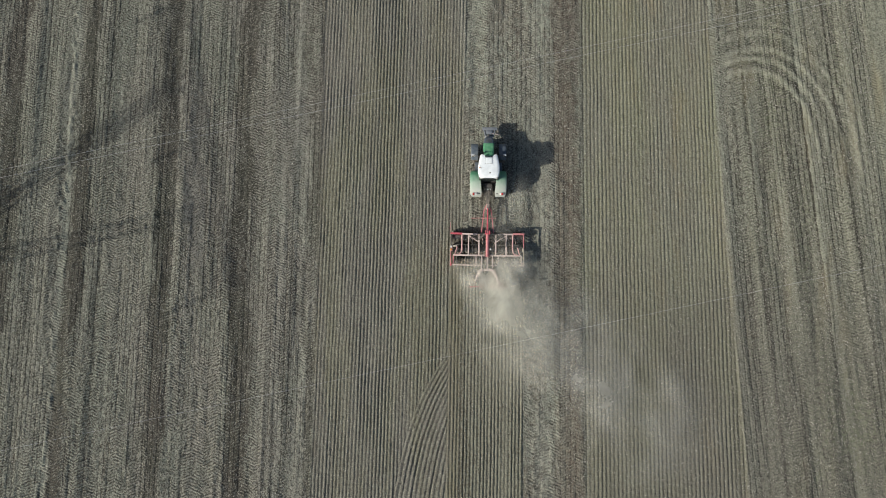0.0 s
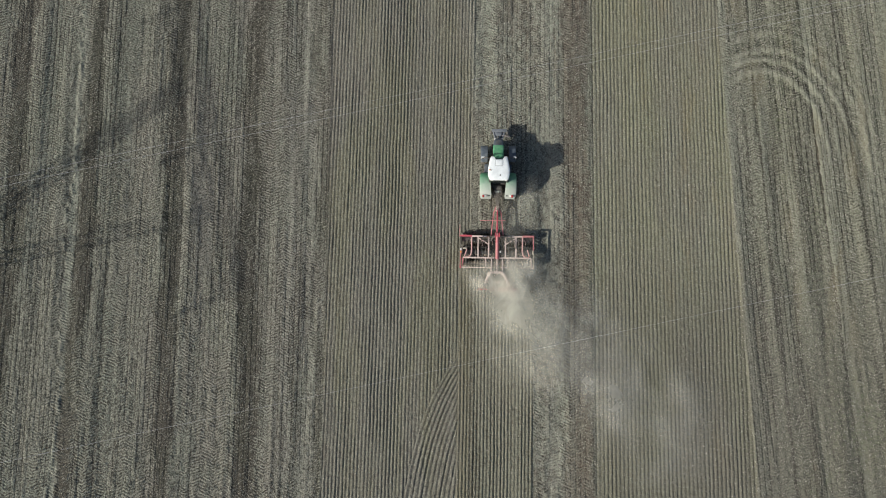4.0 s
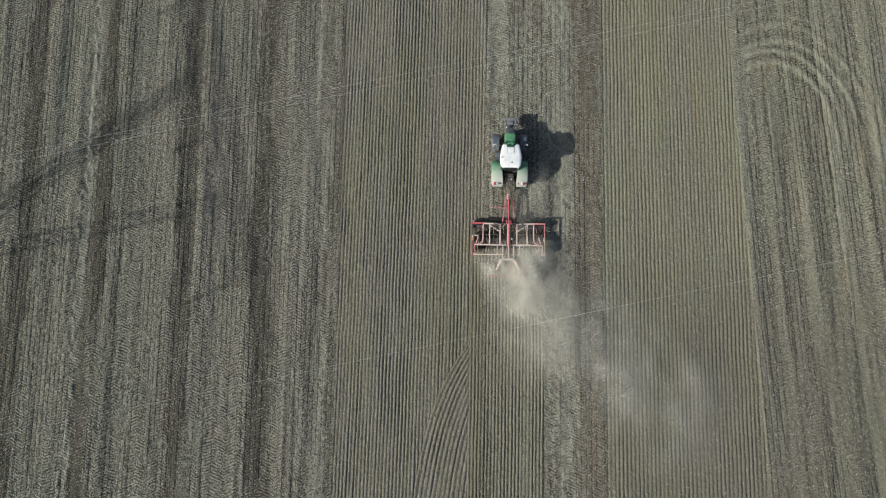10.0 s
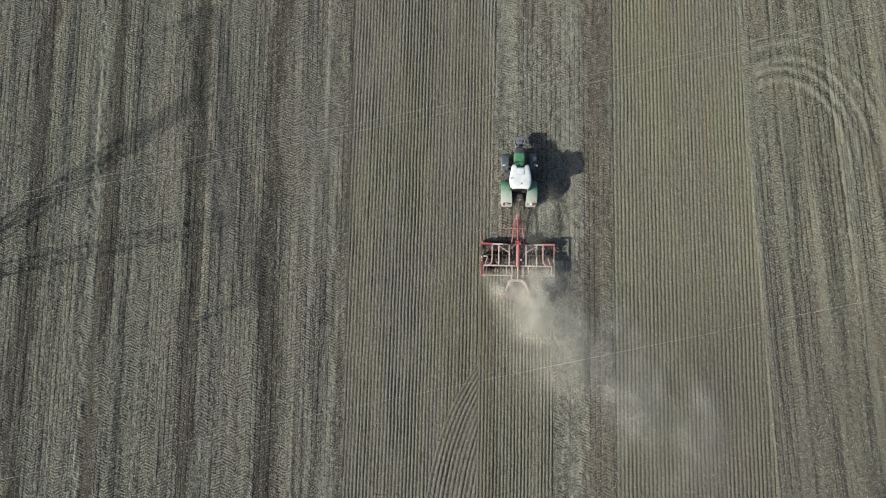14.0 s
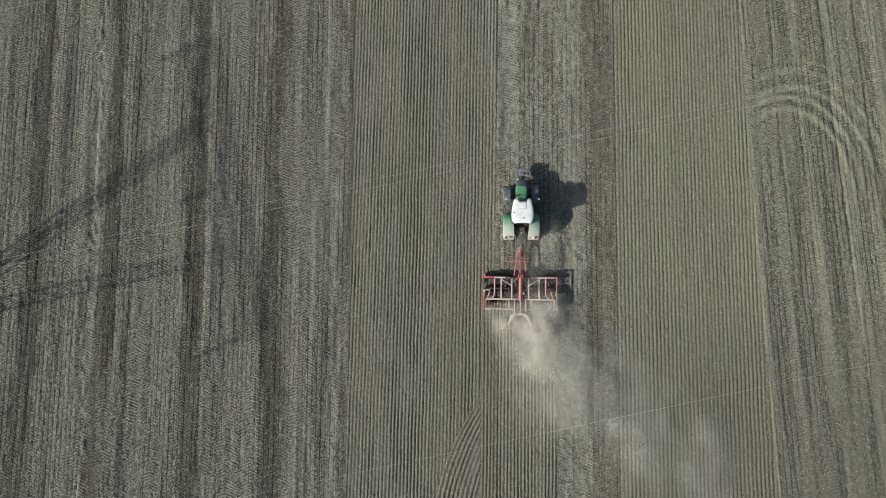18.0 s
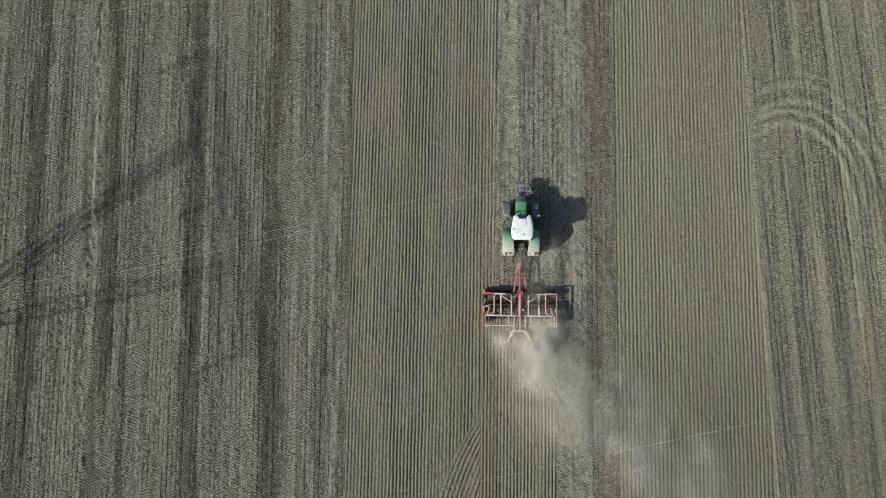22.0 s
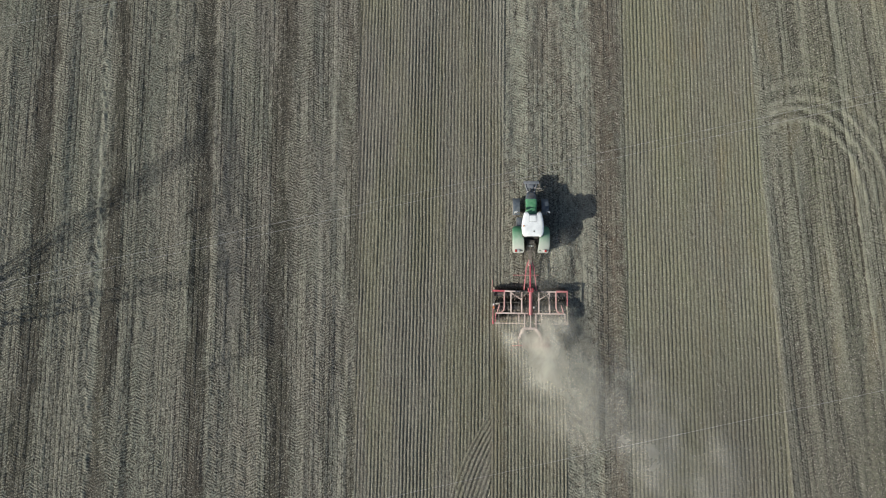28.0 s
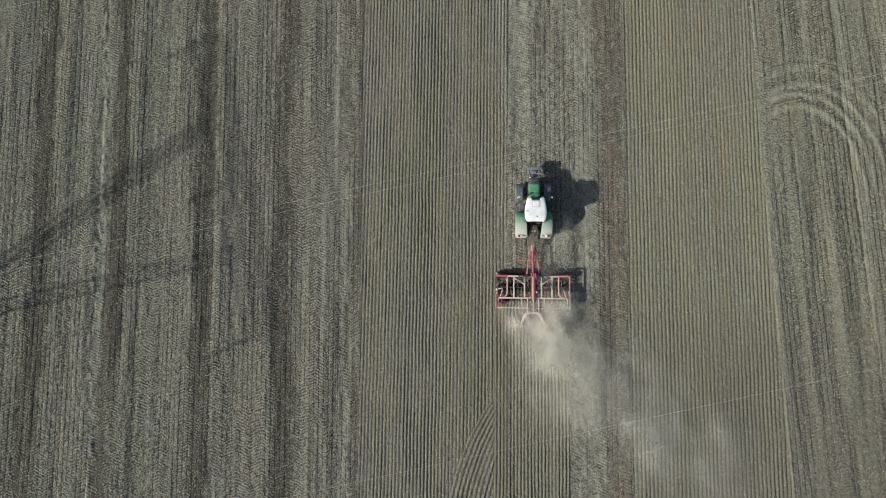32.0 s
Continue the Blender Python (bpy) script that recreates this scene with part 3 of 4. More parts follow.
def field_height(x, y):
    near = between(x, -49, 33, 0.4) * between(y, -25, 29, 0.4)
    wander = value_noise(x, y, 3.0, 2.5, 1) * 0.025 + value_noise(x, y, 0.8, 0.5, 2) * 0.012
    depth = 0.85 + 0.35 * value_noise(x, y, 0.7, 3.0, 3)

    def furrows(c, period, amp):
        d = (c + wander) / period
        row = np.round(d).astype(int)
        own = np.random.default_rng(31).uniform(0.55, 1.2, 512)[row % 512]
        d = (d - row) * period
        return amp * depth * own * (0.35 - np.exp(-((d / (0.22 * period)) ** 2)))

    # bent passes where an earlier pass swung out
    bend = np.where(y < -9.5, -3.0 - 4.95 * (1 - np.exp(-np.maximum(-9.5 - y, 0) / 6.4)), 50.0)
    swung = ramp_to(x - bend, -0.1, 0.1) * (1 - ramp_to(x, -3.1, -2.9)) * (y < -9.5)
    west = between(x + 0.025 * y, -14.2, -2.1 + 0.025 * y, 0.1)
    lane = between(x, -3.0, 3.0, 0.08) * (1 - ramp_to(y, -2.4, -1.6))
    east = between(x, 7.8, 19.5 - 0.04 * y, 0.1)
    west = west * (1 - lane)
    h = west * (1 - swung) * furrows(x, 0.285, 0.077)
    h += swung * west * furrows(x - bend, 0.36, 0.11)
    h += lane * furrows(x, 0.275, 0.10)
    h += east * furrows(x, 0.31, 0.064)
    rough = 1 - np.clip(west + lane + east, 0, 1)
    askew = x + y * (0.035 * ramp_to(-x, 8, 20) + 0.06 * ramp_to(x, 8, 26))
    # wheel grooves and old rows in the stubble
    h += rough * 0.04 * value_noise(askew, y, 0.33, 3.5, 9)
    h += rough * 0.10 * value_noise(askew, y, 1.3, 18.0, 10)
    # ridges of a turn on the headland
    ridge, rut = turn_rings(x, y)
    h += 0.06 * ridge - 0.02 * rut
    h -= 0.035 * row_lines(x, y) + 0.03 * bare_bands(x, y)
    # a ragged line of straw lumps along the old rows
    h += 0.09 * lump_line(x, y)
    # rough clods in the lane that is still to be worked
    h += between(x, -2.2, 7.8, 0.3) * (1 - lane) * 0.028 * value_noise(x, y, 0.34, 0.3, 41)
    # clods
    h += (1 - rough) * 0.018 * value_noise(x + 0.6 * y, y, 0.12, 0.2, 14)
    h += (0.006 * rough + 0.010) * value_noise(x, y, 0.16, 0.16, 11) + 0.010 * value_noise(x, y, 0.3, 0.3, 12) * rough + 0.016 * value_noise(x, y, 0.42, 0.36, 15) * rough
    h += 0.008 * np.random.default_rng(13).normal(0, 1, x.shape)
    return h * near - 0.04


GH = field_height(GX, GY)
ny, nx = GH.shape
index = np.arange(nx * ny).reshape(ny, nx)
quads = np.stack([index[:-1, :-1], index[:-1, 1:], index[1:, 1:], index[1:, :-1]], -1).reshape(-1, 4)
sheet = bpy.data.meshes.new("ground")
sheet.vertices.add(nx * ny)
sheet.vertices.foreach_set("co", np.stack([GX, GY, GH], -1).astype(np.float32).ravel())
sheet.loops.add(quads.size)
sheet.loops.foreach_set("vertex_index", quads.astype(np.int32).ravel())
sheet.polygons.add(len(quads))
sheet.polygons.foreach_set("loop_start", np.arange(0, quads.size, 4, dtype=np.int32))
sheet.update(calc_edges=True)
sheet.polygons.foreach_set("use_smooth", np.ones(len(quads), dtype=bool))
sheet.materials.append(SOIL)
ridge, rut = turn_rings(GX, GY)
litter, earth = lane_patches(GX, GY)
litter = litter + 0.80 * ridge - 0.28 * rut + 0.5 * lump_line(GX, GY) - 0.32 * row_lines(GX, GY) - 0.60 * bare_bands(GX, GY)
for name, values in (("litter", litter), ("earth", earth)):
    sheet.attributes.new(name, "FLOAT", "POINT").data.foreach_set("value", values.astype(np.float32).ravel())
ground = tagged(new("ground", sheet), "grey-brown tilled stubble field with fine furrows and wheel rows", "field", kind="structure")


def ground_z(x, y):
    i = np.clip(np.searchsorted(gx, x) - 1, 0, nx - 2)
    j = np.clip(np.searchsorted(gy, y) - 1, 0, ny - 2)
    return np.maximum(np.maximum(GH[j, i], GH[j + 1, i]), np.maximum(GH[j, i + 1], GH[j + 1, i + 1]))


def scatter(name, count, make, material, label, category, seed):
    """Loose bits lying on the field, in one mesh."""
    r = np.random.default_rng(seed)
    verts, faces, at = make(r, count)
    data = bpy.data.meshes.new(name)
    n, k = verts.shape[:2]
    allv = (verts + at[:, None, :]).reshape(-1, 3)
    allf = (faces[None] + (np.arange(n) * k)[:, None, None]).reshape(-1, 3)
    data.vertices.add(len(allv))
    data.vertices.foreach_set("co", allv.astype(np.float32).ravel())
    data.loops.add(allf.size)
    data.loops.foreach_set("vertex_index", allf.astype(np.int32).ravel())
    data.polygons.add(len(allf))
    data.polygons.foreach_set("loop_start", np.arange(0, allf.size, 3, dtype=np.int32))
    data.update(calc_edges=True)
    data.materials.append(material)
    return tagged(new(name, data), label, category, kind="stuff")


OCTA = np.array([(0, 2, 4), (2, 1, 4), (1, 3, 4), (3, 0, 4), (2, 0, 5), (1, 2, 5), (3, 1, 5), (0, 3, 5)])


def clod_bits(r, n):
    x, y = r.uniform(-48, 32, n), r.uniform(-24, 28, n)
    size = 0.018 + 0.04 * r.random(n) ** 3
    corner = np.array([(1, 0, 0), (-1, 0, 0), (0, 1, 0), (0, -1, 0), (0, 0, 1), (0, 0, -1)], float)
    v = corner[None] * size[:, None, None] * r.uniform(0.6, 1.3, (n, 6, 1)) + r.normal(0, 0.008, (n, 6, 3))
    a = r.uniform(0, 2 * np.pi, n)
    c, s = np.cos(a)[:, None], np.sin(a)[:, None]
    v = np.stack([v[..., 0] * c - v[..., 1] * s, v[..., 0] * s + v[..., 1] * c, v[..., 2] * 0.8], -1)
    return v, OCTA, np.stack([x, y, ground_z(x, y) + size * 0.1], -1)


def straw_bits(r, n):
    x, y = r.uniform(-48, 32, n), r.uniform(-24, 28, n)
    # the worked strips and the dark bands hold less straw
    edges = [p for p, _ in BANDS[:-1]] + [p for p, _ in BANDS_EAST]
    cover = np.interp(x, edges, [c for _, c in BANDS[:-1]] + [c for _, c in BANDS_EAST])
    tilled = ((x > -14) & (x < -2.5)) | ((x > 7.9) & (x < 19.3)) | ((np.abs(x) < 3) & (y < -2))
    keep = r.random(n) < np.where(tilled, 0.22, 0.25 + 0.85 * cover)
    x, y = x[keep], y[keep]
    n = len(x)
    length, wide = r.uniform(0.025, 0.075, n), r.uniform(0.012, 0.024, n)
    lane = x / 0.38
    a = np.where(np.floor(lane) % 2 == 0, 0.8, -0.8) + r.normal(0, 0.35, n)
    tip = np.stack([np.sin(a) * length, np.cos(a) * length, r.normal(0.0, 0.015, n)], -1)
    side = np.stack([np.cos(a) * wide, -np.sin(a) * wide, np.zeros(n)], -1)
    up = np.zeros((n, 3))
    up[:, 2] = wide * 1.4
    v = np.stack([-tip + side, -tip - side, -tip + up, tip + side, tip - side, tip + up], 1)
    f = np.array([(0, 3, 5), (0, 5, 2), (1, 2, 5), (1, 5, 4)])
    return v, f, np.stack([x, y, ground_z(x, y) - 0.004], -1)


scatter("soil_clods", 70000, clod_bits, CLOD, "loose grey-brown soil clods lying on the field", "clods", 21)
scatter("straw_litter", 230000, straw_bits, STRAW, "short pale straw stalks strewn over the stubble", "straw", 22)


# ---- tractor ----
def wheel(name, x, y, radius, width, rim_radius, lugs, parent, rubber, lug_rubber):
    half = width / 2
    c = (x, y, radius)
    tyre_profile = [(-half * 0.72, rim_radius), (-half * 0.98, rim_radius + (radius - rim_radius) * 0.45), (-half * 0.9, radius * 0.93), (-half * 0.72, radius * 0.955),
                    (half * 0.72, radius * 0.955), (half * 0.9, radius * 0.93), (half * 0.98, rim_radius + (radius - rim_radius) * 0.45), (half * 0.72, rim_radius)]
    hub = thing_part(name, c, parent)
    part("tyre", lathe(tyre_profile, c, 40), rubber, hub)
    bm = lathe([(-half * 0.70, rim_radius * 1.01), (-half * 0.62, rim_radius * 0.9), (-half * 0.1, rim_radius * 0.8), (-half * 0.05, 0.12), (0.0, 0.1), (half * 0.05, 0.12), (half * 0.1, rim_radius * 0.8), (half * 0.62, rim_radius * 0.9), (half * 0.70, rim_radius * 1.01)], c, 28)
    part("rim", bm, RIM_PAINT, hub)
    bm = bmesh.new()
    for k in range(lugs):
        for side in (-1, 1):
            a = 2 * math.pi * (k + (0.5 if side > 0 else 0)) / lugs
            turn = Matrix.Rotation(a, 4, "X") @ Matrix.Translation((side * half * 0.46, 0, radius * 0.965)) @ Matrix.Rotation(radians(-38 * side), 4, "Z")
            block(bm, c, (half * 1.08, 0.07, radius * 0.07), 0.0, turn)
    part("tread", bm, lug_rubber, hub, smooth=False)
    return hub


def thing_part(name, at, parent):
    """A wheel's own centre under its machine."""
    ob = new(name)
    ob.location = Vector(at) - base_of(parent)
    ob.parent = parent
    return ob


def make_tractor():
    t = thing("tractor", (0, 5.6, 0), "green farm tractor with white cab roof pulling a harrow", "tractor")
    # chassis
    bm = bmesh.new()
    block(bm, (0, 5.0, 0.95), (0.75, 3.4, 0.6), 0.05)
    block(bm, (0, 7.1, 0.95), (0.5, 1.6, 0.45), 0.05)
    part("chassis", bm, DARK_STEEL, t)
    part("rear_axle", pipe(bmesh.new(), [(-1.25, 4.2, 1.0), (1.25, 4.2, 1.0)], 0.17, 14), DARK_STEEL, t)
    part("front_axle", pipe(bmesh.new(), [(-1.15, 6.9, 0.74), (1.15, 6.9, 0.74)], 0.12, 12), DARK_STEEL, t)
    for s in (-1, 1):
        wheel("rear_wheel", s * 1.10, 4.22, 1.0, 0.68, 0.52, 22, t, BLACK_RUBBER, BLACK_RUBBER)
        wheel("front_wheel", s * 1.14, 6.9, 0.74, 0.56, 0.38, 20, t, BLACK_RUBBER, BLACK_RUBBER)
    # bonnet: rounded hood narrowing to the nose
    def hood_section(y, w, top, low):
        pts = []
        for k in range(13):
            a = math.pi * k / 12
            pts.append((math.copysign(abs(math.cos(a)) ** 0.45, math.cos(a)) * w / 2, y, top - 0.16 + 0.16 * math.sin(a) ** 0.7))
        return pts + [(-w / 2, y, low), (w / 2, y, low)]
    part("bonnet", loft([hood_section(6.0, 0.80, 2.12, 1.25), hood_section(6.5, 0.86, 2.12, 1.2), hood_section(7.15, 0.92, 2.06, 1.15), hood_section(7.38, 0.90, 2.03, 1.15)]), PAINT_GREEN, t, "glossy green bonnet")
    part("nose", loft([hood_section(7.39, 0.89, 2.02, 1.1), hood_section(7.75, 0.78, 1.95, 1.05), hood_section(7.98, 0.58, 1.82, 1.02), hood_section(8.08, 0.42, 1.62, 1.02)]), GREY_PLASTIC, t, "dark grey plastic nose with grille")
    for k in range(6):
        part("grille_slat", solid((0, 7.5 + 0.07 * k, 2.02 - 0.018 * k - (0.02 if k > 3 else 0)), (0.5 - 0.03 * k, 0.018, 0.02), 0.004), DARK_STEEL, t)
    for s in (-1, 1):
        part("headlight", solid((s * 0.27, 8.02, 1.66), (0.17, 0.08, 0.12), 0.02), LAMP_WHITE, t, "clear headlight lens")
        part("side_grille", solid((s * 0.455, 6.85, 1.72), (0.02, 0.7, 0.4), 0.01), DARK_STEEL, t)
    # front linkage and weight
    part("front_linkage", joined(lambda b: beam(b, (-0.26, 8.0, 0.95), (-0.34, 8.75, 0.85), 0.09, 0.14), lambda b: beam(b, (0.26, 8.0, 0.95), (0.36, 8.75, 0.85), 0.09, 0.14), lambda b: beam(b, (0.0, 8.0, 1.35), (0.0, 8.5, 1.2), 0.1, 0.1)), DARK_STEEL, t)
    part("front_weight", joined(lambda b: block(b, (0.05, 8.62, 0.95), (0.78, 0.52, 0.5), 0.08, None, (0.8, 0.75)), lambda b: block(b, (0.05, 8.55, 1.22), (0.40, 0.3, 0.12), 0.04), lambda b: block(b, (0.05, 8.28, 1.08), (0.26, 0.4, 0.26), 0.05)), CAST_GREY, t, "grey cast front weight")
    part("weight_bar", solid((0.08, 8.92, 1.14), (1.26, 0.24, 0.16), 0.04), CAST_GREY, t, "grey cross bar in front of the weight")
    for s in (-1, 1):
        part("lift_arm", pipe(bmesh.new(), [(0.04 + s * 0.12, 8.02, 1.12), (0.05 + s * 0.30, 8.25, 1.18), (0.06 + s * 0.40, 8.55, 1.18), (0.06 + s * 0.46, 8.84, 1.16)], 0.06, 8), CAST_GREY, t)
    for x in (-0.60, 0.74):
        part("weight_hook", solid((x, 8.73, 1.12), (0.14, 0.28, 0.17), 0.03), BARE_STEEL, t)
    part("light_bracket", joined(lambda b: beam(b, (0.2, 8.5, 1.22), (0.95, 8.42, 1.1), 0.05, 0.05)), DUSTY_BAR, t)
    # front fenders
    for s in (-1, 1):
        arc = []
        for k in range(9):
            a = radians(35 + 110 * k / 8)
            y, z = 6.9 + 0.84 * math.cos(a), 0.74 + 0.84 * math.sin(a)
            y2, z2 = 6.9 + 0.80 * math.cos(a), 0.74 + 0.80 * math.sin(a)
            x0, x1 = s * 0.86, s * 1.44
            arc.append([(x0, y, z - 0.02), (x0 + s * 0.08, y, z), (x1 - s * 0.08, y, z), (x1, y, z - 0.04), (x1, y2, z2 - 0.05), (x0, y2, z2 - 0.03)])
        part("front_fender", loft(arc), FENDER_PLASTIC, t, "dusty dark grey front fender")
    # rear fenders: broad shells that wrap over the wheels
    for s in (-1, 1):
        arc = []
        for k in range(15):
            a = radians(18 + 158 * k / 14)
            r1, r2 = 1.10, 1.05
            y, z = 4.22 + r1 * math.cos(a), 1.0 + r1 * math.sin(a) * 0.97
            y2, z2 = 4.22 + r2 * math.cos(a), 1.0 + r2 * math.sin(a) * 0.97
            flare = 0.05 * math.sin(a)
            tuck = 0.10 * max(0, (k - 11) / 3) ** 2 + 0.12 * max(0, (2 - k) / 2) ** 2
            xi = s * (0.62 + 0.1 * math.cos(a) + tuck * 0.8)
            xo = s * (1.44 + flare - tuck)
            arc.append([(xi, y, z), (xi + s * 0.2, y, z + 0.03), (xo - s * 0.14, y, z + 0.02), (xo - s * 0.03, y, z - 0.05), (xo, y2, z2 - 0.12), (xo - s * 0.03, y2, z2 - 0.12), (xo - s * 0.1, y2, z2 - 0.03), (xi, y2, z2 - 0.02)])
        fender = part("rear_fender", loft(arc), FENDER_GREEN, t, "pale dusty green rear fender")
        lamp = part("tail_light", solid((s * 1.08, 3.24, 1.66), (0.34, 0.20, 0.18), 0.04), LAMP_WHITE, fender, "white and red tail light")
        part("tail_light_red", solid((s * 1.08 + (-0.11 if s < 0 else 0.06), 3.22, 1.69), (0.16, 0.19, 0.18), 0.03), LAMP_RED, fender, "red tail light lens")
        part("fender_lamp", solid((s * 0.72, 3.28, 1.58), (0.09, 0.08, 0.14), 0.02), DARK_STEEL, fender)
    # cab
    part("cab_floor", solid((0, 5.12, 1.35), (1.25, 1.7, 0.2), 0.03), DARK_STEEL, t)
    for s in (-1, 1):
        part("front_pillar", pipe(bmesh.new(), [(s * 0.62, 5.98, 1.4), (s * 0.66, 5.92, 3.06)], 0.05, 8), DARK_STEEL, t)
        part("door_pillar", pipe(bmesh.new(), [(s * 0.74, 5.0, 1.4), (s * 0.76, 5.0, 3.06)], 0.045, 8), DARK_STEEL, t)
        part("rear_pillar", pipe(bmesh.new(), [(s * 0.70, 4.30, 1.7), (s * 0.72, 4.32, 3.06)], 0.055, 8), DARK_STEEL, t)
        part("door_glass", solid((s * 0.73, 5.46, 2.2), (0.012, 0.84, 1.55), 0.004), GLASS, t)
        part("side_glass", solid((s * 0.74, 4.66, 2.35), (0.012, 0.6, 1.25), 0.004), GLASS, t)
    part("windscreen", solid((0, 5.97, 2.25), (1.2, 0.012, 1.55), 0.004), GLASS, t)
    part("rear_window", solid((0, 4.29, 2.35), (1.3, 0.012, 1.3), 0.004), GLASS, t)
    part("seat", joined(lambda b: block(b, (0, 4.85, 1.75), (0.5, 0.5, 0.14), 0.05), lambda b: block(b, (0, 4.6, 2.1), (0.48, 0.14, 0.65), 0.05)), SEAT_CLOTH, t)
    part("steering_wheel", lathe([(-0.015, 0.18), (0.0, 0.2), (0.015, 0.18), (0.0, 0.165), (-0.015, 0.18)], (0, 5.45, 2.0), 20, axis="Z"), BLACK_RUBBER, t)
    part("roof_liner", solid((0, 5.12, 3.04), (1.5, 1.66, 0.08), 0.03), GREY_PLASTIC, t)
    # roof: widest over the doors, crowned, with a notch at the front that frames the hatch
    half_outline = [(0.0, 0.76), (0.33, 0.76), (0.36, 0.80), (0.37, 0.90), (0.41, 0.94), (0.60, 0.93), (0.68, 0.88), (0.73, 0.70), (0.80, 0.35), (0.855, 0.0), (0.87, -0.25), (0.845, -0.55), (0.79, -0.80), (0.72, -0.90), (0.60, -0.945), (0.30, -0.955)]
    outline = half_outline + [(0.0, -0.955)] + [(-x, y) for x, y in half_outline[:0:-1]]
    def roof_ring(z, grow):
        return [(x * grow, 5.12 + y * grow, z) for x, y in outline]
    roof = part("roof", loft([roof_ring(3.06, 0.96), roof_ring(3.10, 1.0), roof_ring(3.20, 1.0), roof_ring(3.26, 0.975), roof_ring(3.30, 0.92), roof_ring(3.325, 0.72), roof_ring(3.33, 0.4)]), ROOF_WHITE, t, "clean white cab roof")
    part("hatch_frame", joined(*[lambda b, x=x, y=y, w=w, l=l: block(b, (x, y, 3.325), (w, l, 0.035), 0.01) for x, y, w, l in ((-0.30, 5.54, 0.035, 0.46), (0.30, 5.54, 0.035, 0.46), (0, 5.30, 0.62, 0.035), (0, 5.78, 0.62, 0.035))]), HATCH_GREY, roof, "pale grey rim round the roof hatch")
    part("roof_hatch", solid((0, 5.54, 3.335), (0.54, 0.43, 0.05), 0.02), ROOF_WHITE, roof, "white raised roof hatch")
    for s in (-1, 1):
        part("work_light", solid((s * 0.54, 6.07, 3.16), (0.2, 0.07, 0.1), 0.02), LAMP_WHITE, roof)
        part("rear_work_light", solid((s * 0.56, 4.16, 3.13), (0.2, 0.07, 0.1), 0.02), LAMP_WHITE, roof)
    part("roof_scuff", solid((-0.50, 5.02, 3.318), (0.10, 0.025, 0.02), 0.006, Matrix.Rotation(radians(28), 4, "Z")), HATCH_GREY, roof)
    part("aerial_mount", lathe([(0.0, 0.0), (0.0, 0.06), (0.05, 0.05), (0.06, 0.0)], (0.09, 4.54, 3.31), 12, axis="Z"), DARK_STEEL, roof, "small black round aerial mount")
    part("beacon", lathe([(0.0, 0.0), (0.0, 0.06), (0.14, 0.05), (0.17, 0.0)], (-0.72, 4.95, 3.24), 12, axis="Z"), LAMP_ORANGE, roof, "amber beacon")
    part("aerial", pipe(bmesh.new(), [(-0.60, 4.90, 3.28), (-0.60, 4.88, 3.75)], 0.008, 6), DARK_STEEL, roof)
    # mirrors
    for s in (-1, 1):
        arm = part("mirror_arm", pipe(bmesh.new(), [(s * 0.68, 5.96, 2.85), (s * 0.95, 6.08, 2.95), (s * 1.22, 6.1, 2.9)], 0.026, 8), BARE_STEEL, t)
        head = part("mirror_housing", solid((s * 1.26, 6.14, 2.68), (0.26, 0.14, 0.42), 0.04), HATCH_GREY, arm, "pale grey mirror housing")
        part("mirror_glass", solid((s * 1.26, 6.075, 2.68), (0.2, 0.012, 0.34), 0.004), MIRROR, arm)
    # exhaust, steps, tank
    part("exhaust", pipe(bmesh.new(), [(0.56, 6.12, 1.5), (0.56, 6.12, 2.9), (0.58, 6.08, 3.05)], [0.10, 0.09, 0.06], 12), DARK_STEEL, t, "black exhaust stack")
    part("air_intake", pipe(bmesh.new(), [(-0.56, 6.14, 1.5), (-0.56, 6.14, 2.5)], [0.09, 0.08], 12), DARK_STEEL, t)
    part("fuel_tank", solid((-0.86, 5.55, 0.95), (0.5, 0.95, 0.55), 0.08), GREY_PLASTIC, t)
    part("tool_box", solid((0.86, 5.62, 0.95), (0.5, 0.8, 0.55), 0.08), GREY_PLASTIC, t)
    for k in range(4):
        part("step", solid((-1.14 + 0.06 * k, 5.55, 0.45 + 0.25 * k), (0.22, 0.5, 0.04), 0.01), DARK_STEEL, t)
    # rear linkage
    part("lift_frame", joined(lambda b: block(b, (0, 3.95, 1.4), (0.62, 0.35, 0.4), 0.05), lambda b: block(b, (0, 3.6, 1.05), (0.4, 0.5, 0.3), 0.04)), DARK_STEEL, t)
    for s in (-1, 1):
        part("lower_link", joined(lambda b: beam(b, (s * 0.3, 3.7, 0.75), (s * 0.42, 2.75, 0.7), 0.07, 0.12)), BARE_STEEL, t)
        part("lift_rod", pipe(bmesh.new(), [(s * 0.30, 3.7, 1.62), (s * 0.40, 3.1, 0.78)], 0.035, 8), BARE_STEEL, t)
        part("rocker_arm", joined(lambda b: beam(b, (s * 0.26, 3.98, 1.55), (s * 0.30, 3.62, 1.66), 0.08, 0.12)), DARK_STEEL, t)
    part("top_link", pipe(bmesh.new(), [(0.04, 3.7, 1.3), (0.06, 3.0, 1.25)], 0.04, 8), BARE_STEEL, t)
    part("tow_hitch", solid((0, 3.05, 0.62), (0.24, 0.5, 0.2), 0.03), DARK_STEEL, t)
    for k in range(5):
        x = -0.2 + 0.1 * k
        part("hydraulic_hose", pipe(bmesh.new(), [(x, 3.75, 1.32), (x * 1.2, 3.3, 1.5 + 0.04 * (k % 2)), (x * 0.6, 2.8, 1.2), (x * 0.3, 2.2, 1.02)], 0.018, 7), HOSE, t)
